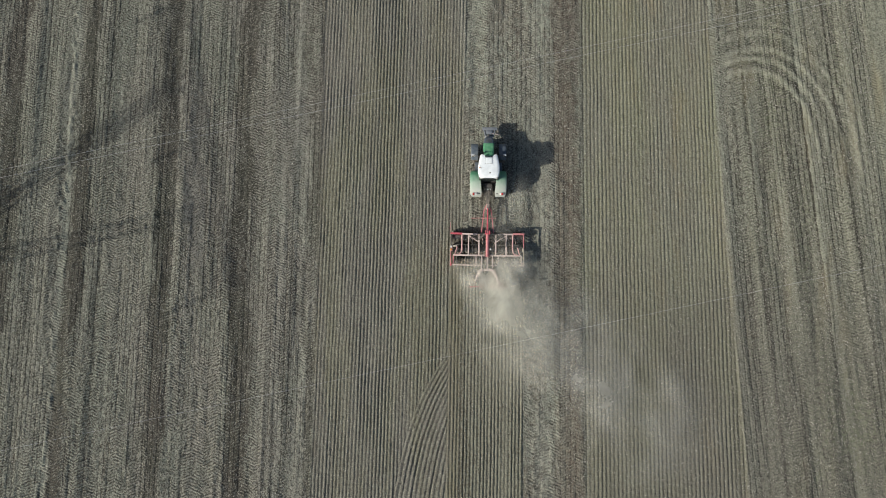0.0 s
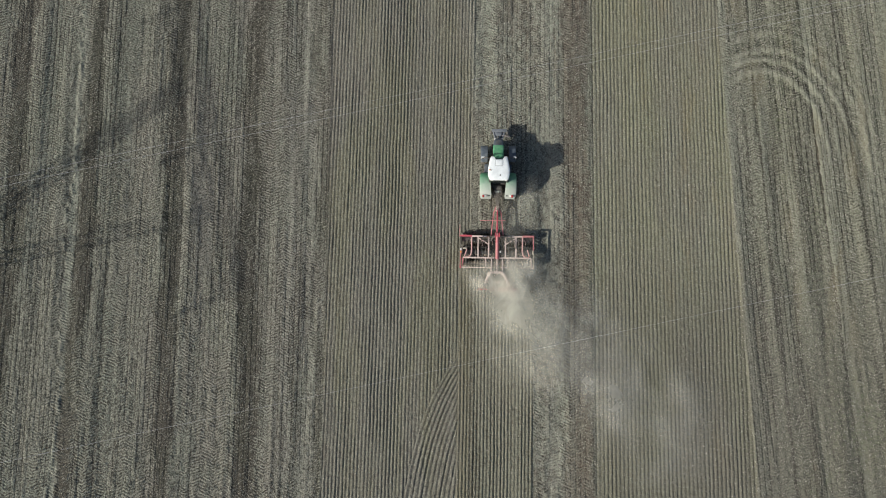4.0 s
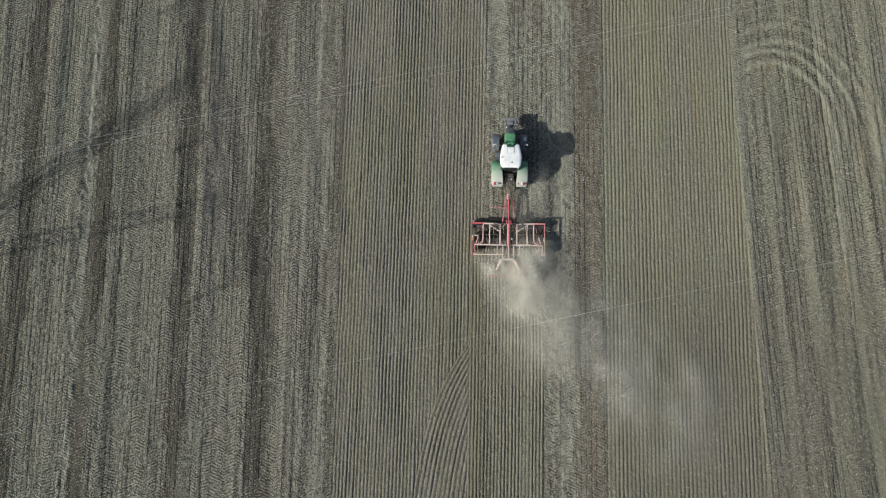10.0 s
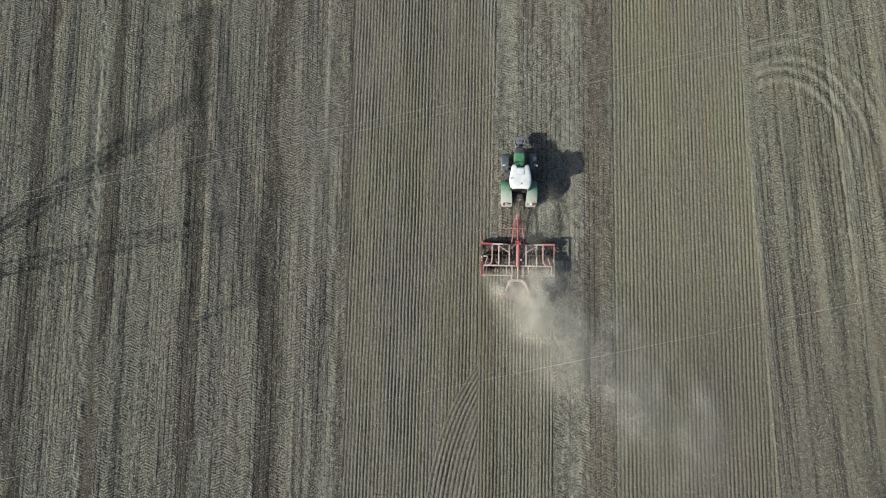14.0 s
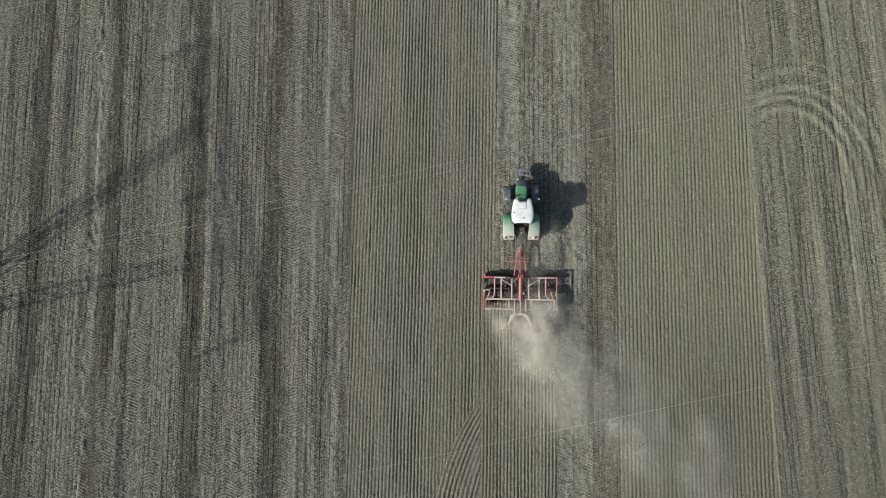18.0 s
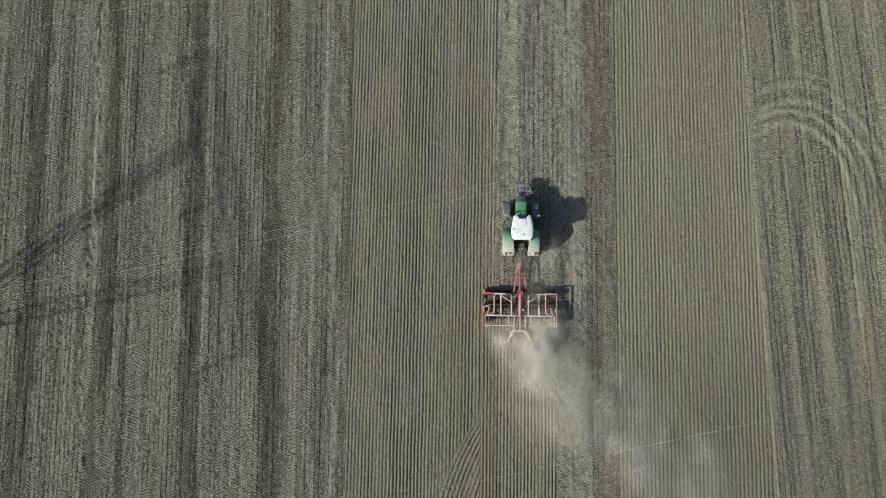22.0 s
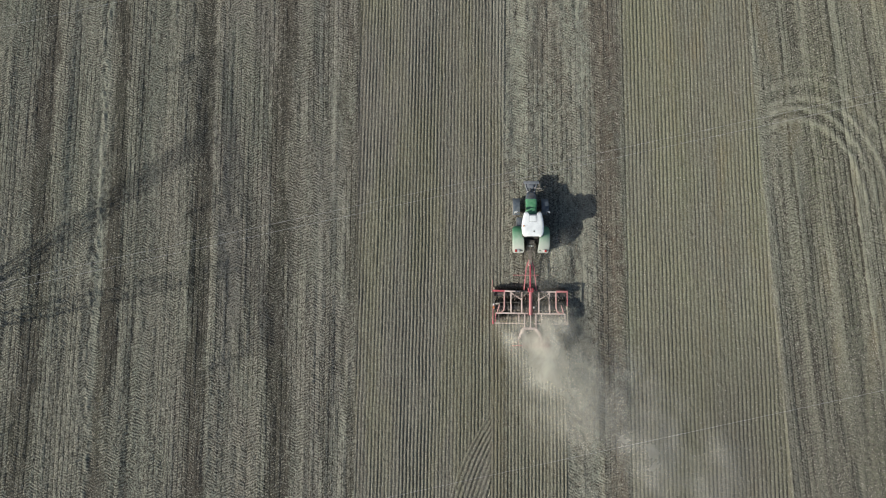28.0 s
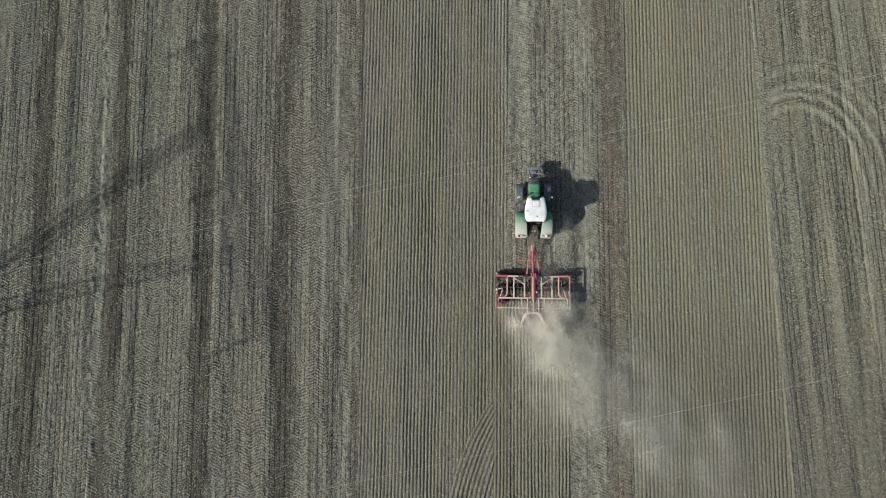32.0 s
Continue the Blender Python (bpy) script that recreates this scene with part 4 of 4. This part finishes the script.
    for k in range(4):
        part("hose_coupler", solid((-0.18 + 0.12 * k, 3.66, 1.44), (0.06, 0.14, 0.07), 0.015), HATCH_GREY if k % 2 else FENDER_GREEN, t, "hydraulic hose coupler")
    part("drawbar_support", solid((0.0, 3.42, 0.98), (0.56, 0.34, 0.12), 0.03), DARK_STEEL, t)
    part("coupling_block", solid((0.0, 3.76, 1.34), (0.5, 0.1, 0.16), 0.02), BARE_STEEL, t)
    return t


make_tractor()


# ---- disc harrow ----
def make_harrow():
    h = thing("disc_harrow", (0, -1.2, 0), "wide red disc harrow with dusty frame, lowered into the soil", "harrow")
    # drawbar
    for s in (-1, 1):
        part("drawbar_beam", joined(lambda b: beam(b, (s * 0.06, 2.62, 0.72), (s * 0.30, 2.0, 0.80), 0.10, 0.12), lambda b: beam(b, (s * 0.30, 2.02, 0.80), (s * 0.50, 0.1, 0.9), 0.09, 0.12)), FADED_RED, h, "faded red drawbar beam")
    part("hitch_plate", joined(lambda b: block(b, (0.02, 2.42, 0.86), (0.26, 0.30, 0.10), 0.03), lambda b: block(b, (0.02, 2.18, 0.90), (0.34, 0.10, 0.08), 0.02)), DUSTY_BAR, h, "dusty cream hitch plate")
    part("hitch_eye", lathe([(-0.06, 0.05), (-0.06, 0.12), (0.06, 0.12), (0.06, 0.05), (-0.06, 0.05)], (0, 2.72, 0.70), 16, axis="Z"), BARE_STEEL, h)
    part("hose_bracket", joined(lambda b: beam(b, (-1.40, 1.32, 1.12), (0.66, 1.34, 1.12), 0.045, 0.05), lambda b: beam(b, (-0.32, 1.33, 0.82), (-0.32, 1.33, 1.12), 0.05, 0.05), lambda b: beam(b, (0.34, 1.33, 0.82), (0.34, 1.33, 1.12), 0.05, 0.05)), FADED_RED, h)
    part("centre_tube", pipe(bmesh.new(), [(0.0, 2.3, 0.98), (0.0, 0.2, 1.12)], [0.055, 0.075], 12), RED_PAINT, h, "bright red centre strut")
    part("fold_cylinder", pipe(bmesh.new(), [(0.01, 0.25, 1.18), (0.01, -1.85, 1.16)], 0.14, 16), FADED_RED, h, "thick dusty pink-red centre tube")
    part("tower_plate", joined(lambda b: block(b, (-0.16, 0.12, 1.12), (0.06, 0.36, 0.5), 0.02), lambda b: block(b, (0.18, 0.12, 1.12), (0.06, 0.36, 0.5), 0.02), lambda b: block(b, (0.01, 0.02, 1.3), (0.42, 0.1, 0.1), 0.02)), RED_PAINT, h)
    for s in (-1, 1):
        part("fold_ram", pipe(bmesh.new(), [(s * 0.16, 0.0, 1.28), (s * 0.85, 0.0, 1.16)], 0.05, 10), DARK_STEEL, h)
        part("ram_rod", pipe(bmesh.new(), [(s * 0.85, 0.0, 1.16), (s * 1.25, 0.0, 1.08)], 0.026, 8), RAM_STEEL, h)
    part("main_beam", joined(lambda b: beam(b, (-0.62, -0.02, 0.92), (0.62, -0.02, 0.92), 0.14, 0.16)), DARK_STEEL, h)
    for s in (-1, 1):
        part("front_bar", joined(lambda b: beam(b, (s * 0.62, 0.02, 0.98), (s * 2.05, 0.03, 0.98), 0.12, 0.12)), DUSTY_BAR, h, "dusty pink front bar")
        part("outer_front_bar", joined(lambda b: beam(b, (s * 2.05, 0.05, 0.98), (s * 3.0, 0.06, 0.98), 0.14, 0.12)), RED_PAINT if s < 0 else FADED_RED, h, "bright red end of the front bar")
        for x in (0.68, 1.53):
            part("frame_bar", joined(lambda b: beam(b, (s * x, -0.02, 0.96), (s * x, -1.72, 0.92), 0.11, 0.12)), DUSTY_BAR, h, "dust-covered lengthwise frame bar")
        part("wing_bar", pipe(bmesh.new(), [(s * 2.06, 0.0, 0.98), (s * 2.06, -1.25, 0.95), (s * 2.12, -1.5, 0.94), (s * 2.3, -1.66, 0.93), (s * 2.6, -1.7, 0.92)], 0.06, 8), PINK_PAINT, h, "bleached red wing bar bent outwards at its end")
        part("outer_frame_bar", joined(lambda b: beam(b, (s * 2.94, 0.05, 0.94), (s * 2.94, -1.15, 0.92), 0.07, 0.14)), FADED_RED if s > 0 else DARK_STEEL, h)
        part("diagonal_bar", joined(lambda b: beam(b, (s * 1.5, -0.12, 0.97), (s * 0.70, -0.62, 0.97), 0.08, 0.08)), DUSTY_BAR, h)
        part("rear_frame_bar", joined(lambda b: beam(b, (s * 0.2, -1.72, 0.90), (s * 2.75, -1.72, 0.90), 0.12, 0.12)), DUSTY_BAR, h)
        part("side_plate", joined(lambda b: block(b, (s * 2.96, -1.9, 0.72), (0.06, 1.15, 0.55), 0.02), lambda b: block(b, (s * 2.90, -1.25, 0.98), (0.14, 0.3, 0.1), 0.02)), FADED_RED if s < 0 else DUSTY_RUBBER, h)
        part("side_arm", joined(lambda b: beam(b, (s * 2.75, -1.72, 0.9), (s * 2.78, -2.5, 0.8), 0.09, 0.1)), FADED_RED if s < 0 else DUSTY_BAR, h)
        part("rear_bar", joined(lambda b: beam(b, (s * 0.3, -2.52, 0.86), (s * 2.98, -2.52, 0.86), 0.08, 0.1)), DUSTY_BAR, h, "dust-covered rear bar")
        for x in (0.9, 1.75, 2.5):
            part("roller_arm", joined(lambda b: beam(b, (s * x, -1.72, 0.88), (s * x, -2.5, 0.78), 0.07, 0.1)), DUSTY_BAR if x < 1 else BARE_STEEL, h)
        part("rear_corner", solid((s * 2.95, -2.45, 0.88), (0.13, 0.28, 0.14), 0.02), RED_PAINT if s < 0 else DUSTY_BAR, h)
    part("marker_arm", pipe(bmesh.new(), [(-3.04, -0.05, 0.98), (-3.06, 0.5, 1.02), (-3.02, 0.95, 1.0)], 0.02, 7), FADED_RED, h, "thin red arm at the wing's corner")
    part("valve_block", solid((0.26, -1.25, 1.16), (0.12, 0.14, 0.12), 0.02), LAMP_WHITE, h, "small white valve block")
    part("manual_case", solid((-2.62, -0.98, 0.98), (0.34, 0.12, 0.10), 0.02), CAKED_RUBBER, h, "dust-caked tube holder")
    part("marker_lamp", solid((-2.93, -1.28, 1.06), (0.14, 0.14, 0.08), 0.03), LAMP_ORANGE, h, "amber marker lamp")
    part("warning_plate", solid((-2.93, -1.05, 1.05), (0.13, 0.16, 0.04), 0.01), LAMP_WHITE, h)
    # two ranks of cutting discs on sprung arms, each rank angled its own way
    def disc_shape(bm, at, lean):
        turn = Matrix.Rotation(lean, 4, "Z") @ Matrix.Rotation(radians(16), 4, "Y")
        n = 18
        for side in (0, 0.012):
            rings = []
            for r, d in ((0.06, 0.07), (0.2, 0.045), (0.32, 0.0)):
                rr = [bm.verts.new(Vector(at) + turn @ Vector((d + side, r * math.cos(2 * math.pi * k / n), r * math.sin(2 * math.pi * k / n)))) for k in range(n)]
                rings.append(rr)
            for a, b in zip(rings, rings[1:]):
                for k in range(n):
                    bm.faces.new((a[k], a[(k + 1) % n], b[(k + 1) % n], b[k]))
            bm.faces.new(rings[0])
        return bm
    for rank, (y, lean) in enumerate(((0.12, 22), (-0.95, -22))):
        for s in (-1, 1):
            part("disc_beam", joined(lambda b: beam(b, (s * 0.35, y - 0.32, 0.74), (s * 2.88, y - 0.32, 0.74), 0.30, 0.12)), DARK_STEEL, h)
            for k in range(11):
                x = s * (0.32 + 0.25 * k + 0.12 * rank)
                part("disc", disc_shape(bmesh.new(), (x, y, 0.24), radians(lean)), BARE_STEEL, h, smooth=True)
                part("disc_arm", pipe(bmesh.new(), [(x, y - 0.32, 0.72), (x + 0.03, y - 0.36, 0.5), (x + 0.05, y - 0.15, 0.3), (x + 0.04, y, 0.24)], 0.034, 7), DARK_STEEL, h)
                part("disc_hub", solid((x + 0.03 * s, y, 0.26), (0.13, 0.16, 0.15), 0.03), DARK_STEEL, h)
    # small top frames over the rear rank
    for s in (-1, 1):
        for x, front, wide in ((0.93, -0.80, 0.04), (1.22, -1.02, 0.055), (1.78, -0.92, 0.035), (2.41, -1.12, 0.05)):
            part("scraper_stay", joined(lambda b: beam(b, (s * x, front, 0.9), (s * x + 0.05, -1.66, 0.86), wide, 0.05)), BARE_STEEL if wide < 0.045 else DARK_STEEL, h)
        for k in range(9):
            x = s * (0.5 + 0.28 * k)
            part("spring_tine", pipe(bmesh.new(), [(x, -0.22, 0.78), (x + 0.10, -0.36, 0.86), (x + 0.16, -0.52, 0.70), (x + 0.12, -0.66, 0.42)], 0.022, 6), RAM_STEEL if k % 3 else DUSTY_BAR, h)
        for k in range(7):
            x = s * (0.55 + 0.36 * k)
            part("clod_guard", joined(lambda b: block(b, (x, -1.40 - 0.05 * (k % 3), 0.62), (0.16 + 0.05 * (k % 2), 0.12, 0.10), 0.03)), CAKED_RUBBER if k % 2 else DUSTY_RUBBER, h)
        for k in range(3):
            part("wing_hose", pipe(bmesh.new(), [(s * 0.12, 0.1 - 0.05 * k, 1.34), (s * (0.5 + 0.1 * k), -0.20 - 0.14 * k, 1.16), (s * (1.1 + 0.2 * k), -0.12 - 0.18 * k, 1.08), (s * 1.5, -0.4 - 0.3 * k, 1.03)], 0.02, 6), HOSE, h)
        part("lifting_lug", solid((s * 1.12, -0.02, 1.08), (0.12, 0.16, 0.12), 0.02), DARK_STEEL, h)
        part("adjuster", pipe(bmesh.new(), [(s * 2.45, -1.05, 1.0), (s * 2.62, -1.62, 0.98)], 0.045, 8), PINK_PAINT, h)
        part("scraper_bar", joined(lambda b: beam(b, (s * 0.8, -0.86, 0.93), (s * 2.6, -0.86, 0.93), 0.05, 0.05)), BARE_STEEL, h)
    # packer roller
    part("roller_tube", pipe(bmesh.new(), [(-2.85, -2.12, 0.30), (2.85, -2.12, 0.30)], 0.16, 18), DUSTY_RUBBER, h)
    for k in range(24):
        x = -2.76 + 0.24 * k
        part("roller_ring", lathe([(-0.05, 0.15), (-0.02, 0.29), (0.02, 0.29), (0.05, 0.15)], (x, -2.12, 0.29), 22), DUSTY_RUBBER, h)
    # transport carriage at the back
    for s in (-1, 1):
        part("carriage_beam", joined(lambda b: beam(b, (s * 0.44, -1.72, 0.95), (s * 0.46, -2.95, 0.95), 0.09, 0.12)), DUSTY_BAR, h)
        part("carriage_arm", pipe(bmesh.new(), [(s * 0.32, -2.88, 1.0), (s * 0.54, -3.00, 0.99), (s * 0.74, -3.34, 0.92), (s * 0.94, -3.82, 0.74)], [0.13, 0.15, 0.13, 0.08], 10), DUSTY_BAR, h, "curved dusty carriage arm")
        wheel("carriage_wheel", s * 1.27, -3.66, 0.45, 0.46, 0.22, 16, h, CAKED_RUBBER, CAKED_RUBBER)
    part("carriage_yoke", joined(lambda b: beam(b, (-0.48, -2.92, 1.0), (0.48, -2.92, 1.0), 0.18, 0.12)), DUSTY_BAR, h)
    part("carriage_strut", pipe(bmesh.new(), [(0.02, -1.8, 1.05), (0.02, -2.9, 1.02)], 0.05, 10), DUSTY_BAR, h)
    part("axle", pipe(bmesh.new(), [(-1.4, -3.66, 0.45), (1.4, -3.66, 0.45)], 0.06, 10), DUSTY_BAR, h)
    part("light_bar", joined(lambda b: beam(b, (-1.46, -4.27, 0.78), (1.6, -4.24, 0.78), 0.06, 0.10)), RED_PAINT, h, "thin red rear light bar")
    for s in (-1, 1):
        part("light_bar_stay", joined(lambda b: beam(b, (s * 0.92, -3.7, 0.7), (s * 0.95, -4.25, 0.78), 0.05, 0.06)), FADED_RED, h)
        part("rear_lamp", solid((s * 1.3 + 0.06, -4.31, 0.80), (0.2, 0.06, 0.11), 0.02), LAMP_RED, h, "red rear lamp")
    return h


make_harrow()


# ---- dust raised by the discs ----
def make_dust(line, width, layers, material, label, seed):
    """Drifting, uneven layers of dust along a line."""
    line = [Vector(p) for p in line]
    steps, across = 72, 24
    bm = bmesh.new()
    uv = bm.loops.layers.uv.new("flow")

    def along(table, t):
        f = t * (len(table) - 1)
        i = min(int(f), len(table) - 2)
        return table[i] * (1 - (f - i)) + table[i + 1] * (f - i)

    for layer in range(layers):
        grid = []
        for a in range(steps + 1):
            t = a / steps
            c = along(line, t)
            d = (along(line, min(t + 0.05, 1)) - along(line, max(t - 0.05, 0))).normalized()
            side = Vector((-d.y, d.x, 0)).normalized()
            if side.x < 0:
                side = -side
            row = []
            for b in range(across + 1):
                w = b / across * 2 - 1
                p = c + side * w * along(width, t) * (0.9 + 0.07 * layer)
                p.z = (0.55 + c.z * 0.6 * layer) * (1 - 0.35 * w * w) + 0.45 * noise.noise((p.x * 0.5, p.y * 0.5, layer * 7.3 + seed)) + 0.35
                row.append((bm.verts.new(p), (t, b / across)))
            grid.append(row)
        for r0, r1 in zip(grid, grid[1:]):
            for b in range(across):
                corners = (r0[b], r0[b + 1], r1[b + 1], r1[b])
                f = bm.faces.new([v for v, _ in corners])
                for loop, (_, st) in zip(f.loops, corners):
                    loop[uv].uv = st
    ob = shaped("dust_cloud", bm, material, True)
    return tagged(ob, label, "dust", kind="stuff")


make_dust(((2.6, 5.4, 0.4), (1.9, 2.6, 0.5), (1.4, 0.0, 0.6), (1.2, -2.1, 0.9), (1.1, -4.2, 1.1), (2.2, -7.0, 1.3), (3.4, -9.6, 1.5), (5.2, -12.6, 1.7)),
          [1.6, 1.9, 2.6, 3.6, 4.2, 4.6, 4.9, 4.8], 2, THICK_DUST, "thick cream dust cloud hanging behind the disc harrow", 0.0)
make_dust(((2.5, -0.7, 0.5), (2.6, -1.6, 0.8), (2.4, -2.8, 1.1), (2.0, -4.0, 1.2), (1.7, -5.4, 1.2)),
          [0.7, 1.3, 1.7, 1.7, 1.5], 2, BILLOW_DUST, "dense pale dust billowing up beside the harrow's roller", 12.0)
make_dust(((-2.4, -1.7, 0.4), (-2.3, -2.6, 0.6), (-1.9, -3.6, 0.8), (-1.2, -4.8, 0.9)),
          [0.5, 0.9, 1.1, 1.2], 1, BILLOW_DUST, "low pale dust curling up behind the harrow's wing", 23.0)
make_dust(((3.2, -2.8, 0.9), (5.4, -6.6, 1.4), (8.8, -10.8, 1.8), (12.6, -14.0, 2.1), (17.5, -17.4, 2.3)),
          [2.8, 4.8, 6.0, 6.6, 6.8], 1, THIN_DUST, "thin pale dust veil drifting off across the furrows", 31.0)


# ---- power line beside the field: the mast stands off to the west, its wires cross overhead ----
MAST = Vector((-62.2, -9.6, 0))
LINE, OVER = Vector((0.974, 0.227, 0)), Vector((-0.227, 0.974, 0))


def make_pylon():
    """A lattice mast whose head opens into two arms under a broad bridge."""
    p = thing("electricity_pylon", MAST, "grey galvanised lattice pylon carrying overhead wires", "pylon", "power line masts")

    def at(d, q, z):
        return MAST + OVER * d + LINE * q + Vector((0, 0, z))

    def lattice(low, high, steps, post, strut):
        """A four-cornered lattice from one section (d, q, z, half width d, half width q) to another; every bar is a part."""
        def corner(f, a, b):
            d, q, z, wd, wq = [u + (v - u) * f for u, v in zip(low, high)]
            return at(d + a * wd, q + b * wq, z)
        for a in (-1, 1):
            for b in (-1, 1):
                part("post", joined(lambda m: beam(m, corner(0, a, b), corner(1, a, b), post, post, 0)), GALVANISED, p)
        for k in range(steps):
            f, g = k / steps, (k + 1) / steps
            for a in (-1, 1):
                u, v = (f, g) if k % 2 else (g, f)
                part("brace", joined(lambda m: beam(m, corner(u, a, -1), corner(v, a, 1), strut, strut, 0)), GALVANISED, p)
                part("brace", joined(lambda m: beam(m, corner(u, -1, a), corner(v, 1, a), strut, strut, 0)), GALVANISED, p)

    lattice((0, 0, -0.2, 3.0, 3.0), (0, 0, 11.5, 1.9, 1.2), 5, 0.16, 0.07)
    for s in (-1, 1):
        lattice((s * 1.5, 0, 11.5, 0.55, 0.9), (s * 6.0, 0, 25.0, 0.55, 0.6), 9, 0.125, 0.06)
        part("insulator", pipe(bmesh.new(), [at(s * 13.2, 0, 25.0), at(s * 13.2, 0, 22.8)], 0.12, 8), GREY_PLASTIC, p)
    part("insulator", pipe(bmesh.new(), [at(0, 0, 25.0), at(0, 0, 22.8)], 0.12, 8), GREY_PLASTIC, p)
    # bridge between and beyond the arms
    for q in (-0.6, 0.6):
        for z in (25.0, 26.3):
            part("bridge_chord", joined(lambda m: beam(m, at(-13.6, q * (1 if z < 26 else 0.5), z), at(13.6, q * (1 if z < 26 else 0.5), z), 0.10, 0.10, 0)), GALVANISED, p)
        for k in range(17):
            d = -13.6 + 1.6 * k
            part("brace", joined(lambda m: beam(m, at(d, q, 25.0 if k % 2 else 26.3), at(d + 1.6, q, 26.3 if k % 2 else 25.0), 0.05, 0.05, 0)), GALVANISED, p)
    return p


pylon = make_pylon()
copy_thing(pylon, Matrix.Translation(MAST + LINE * 260))


def make_wire(offset, z, sag):
    bm = bmesh.new()
    pts = []
    for k in range(41):
        q = MAST + LINE * (260 * k / 40) + OVER * offset
        q.z = z - sag * 4 * (k / 40) * (1 - k / 40)
        pts.append(q)
    pipe(bm, pts, 0.0055, 5)
    return tagged(shaped("power_cable", bm, CABLE_METAL, True), "thin pale overhead power cable strung between pylons", "cable", "overhead cables")


for offset in (-13.3, -0.2, 0.2, 13.3):
    make_wire(offset, 22.8, 2.0)
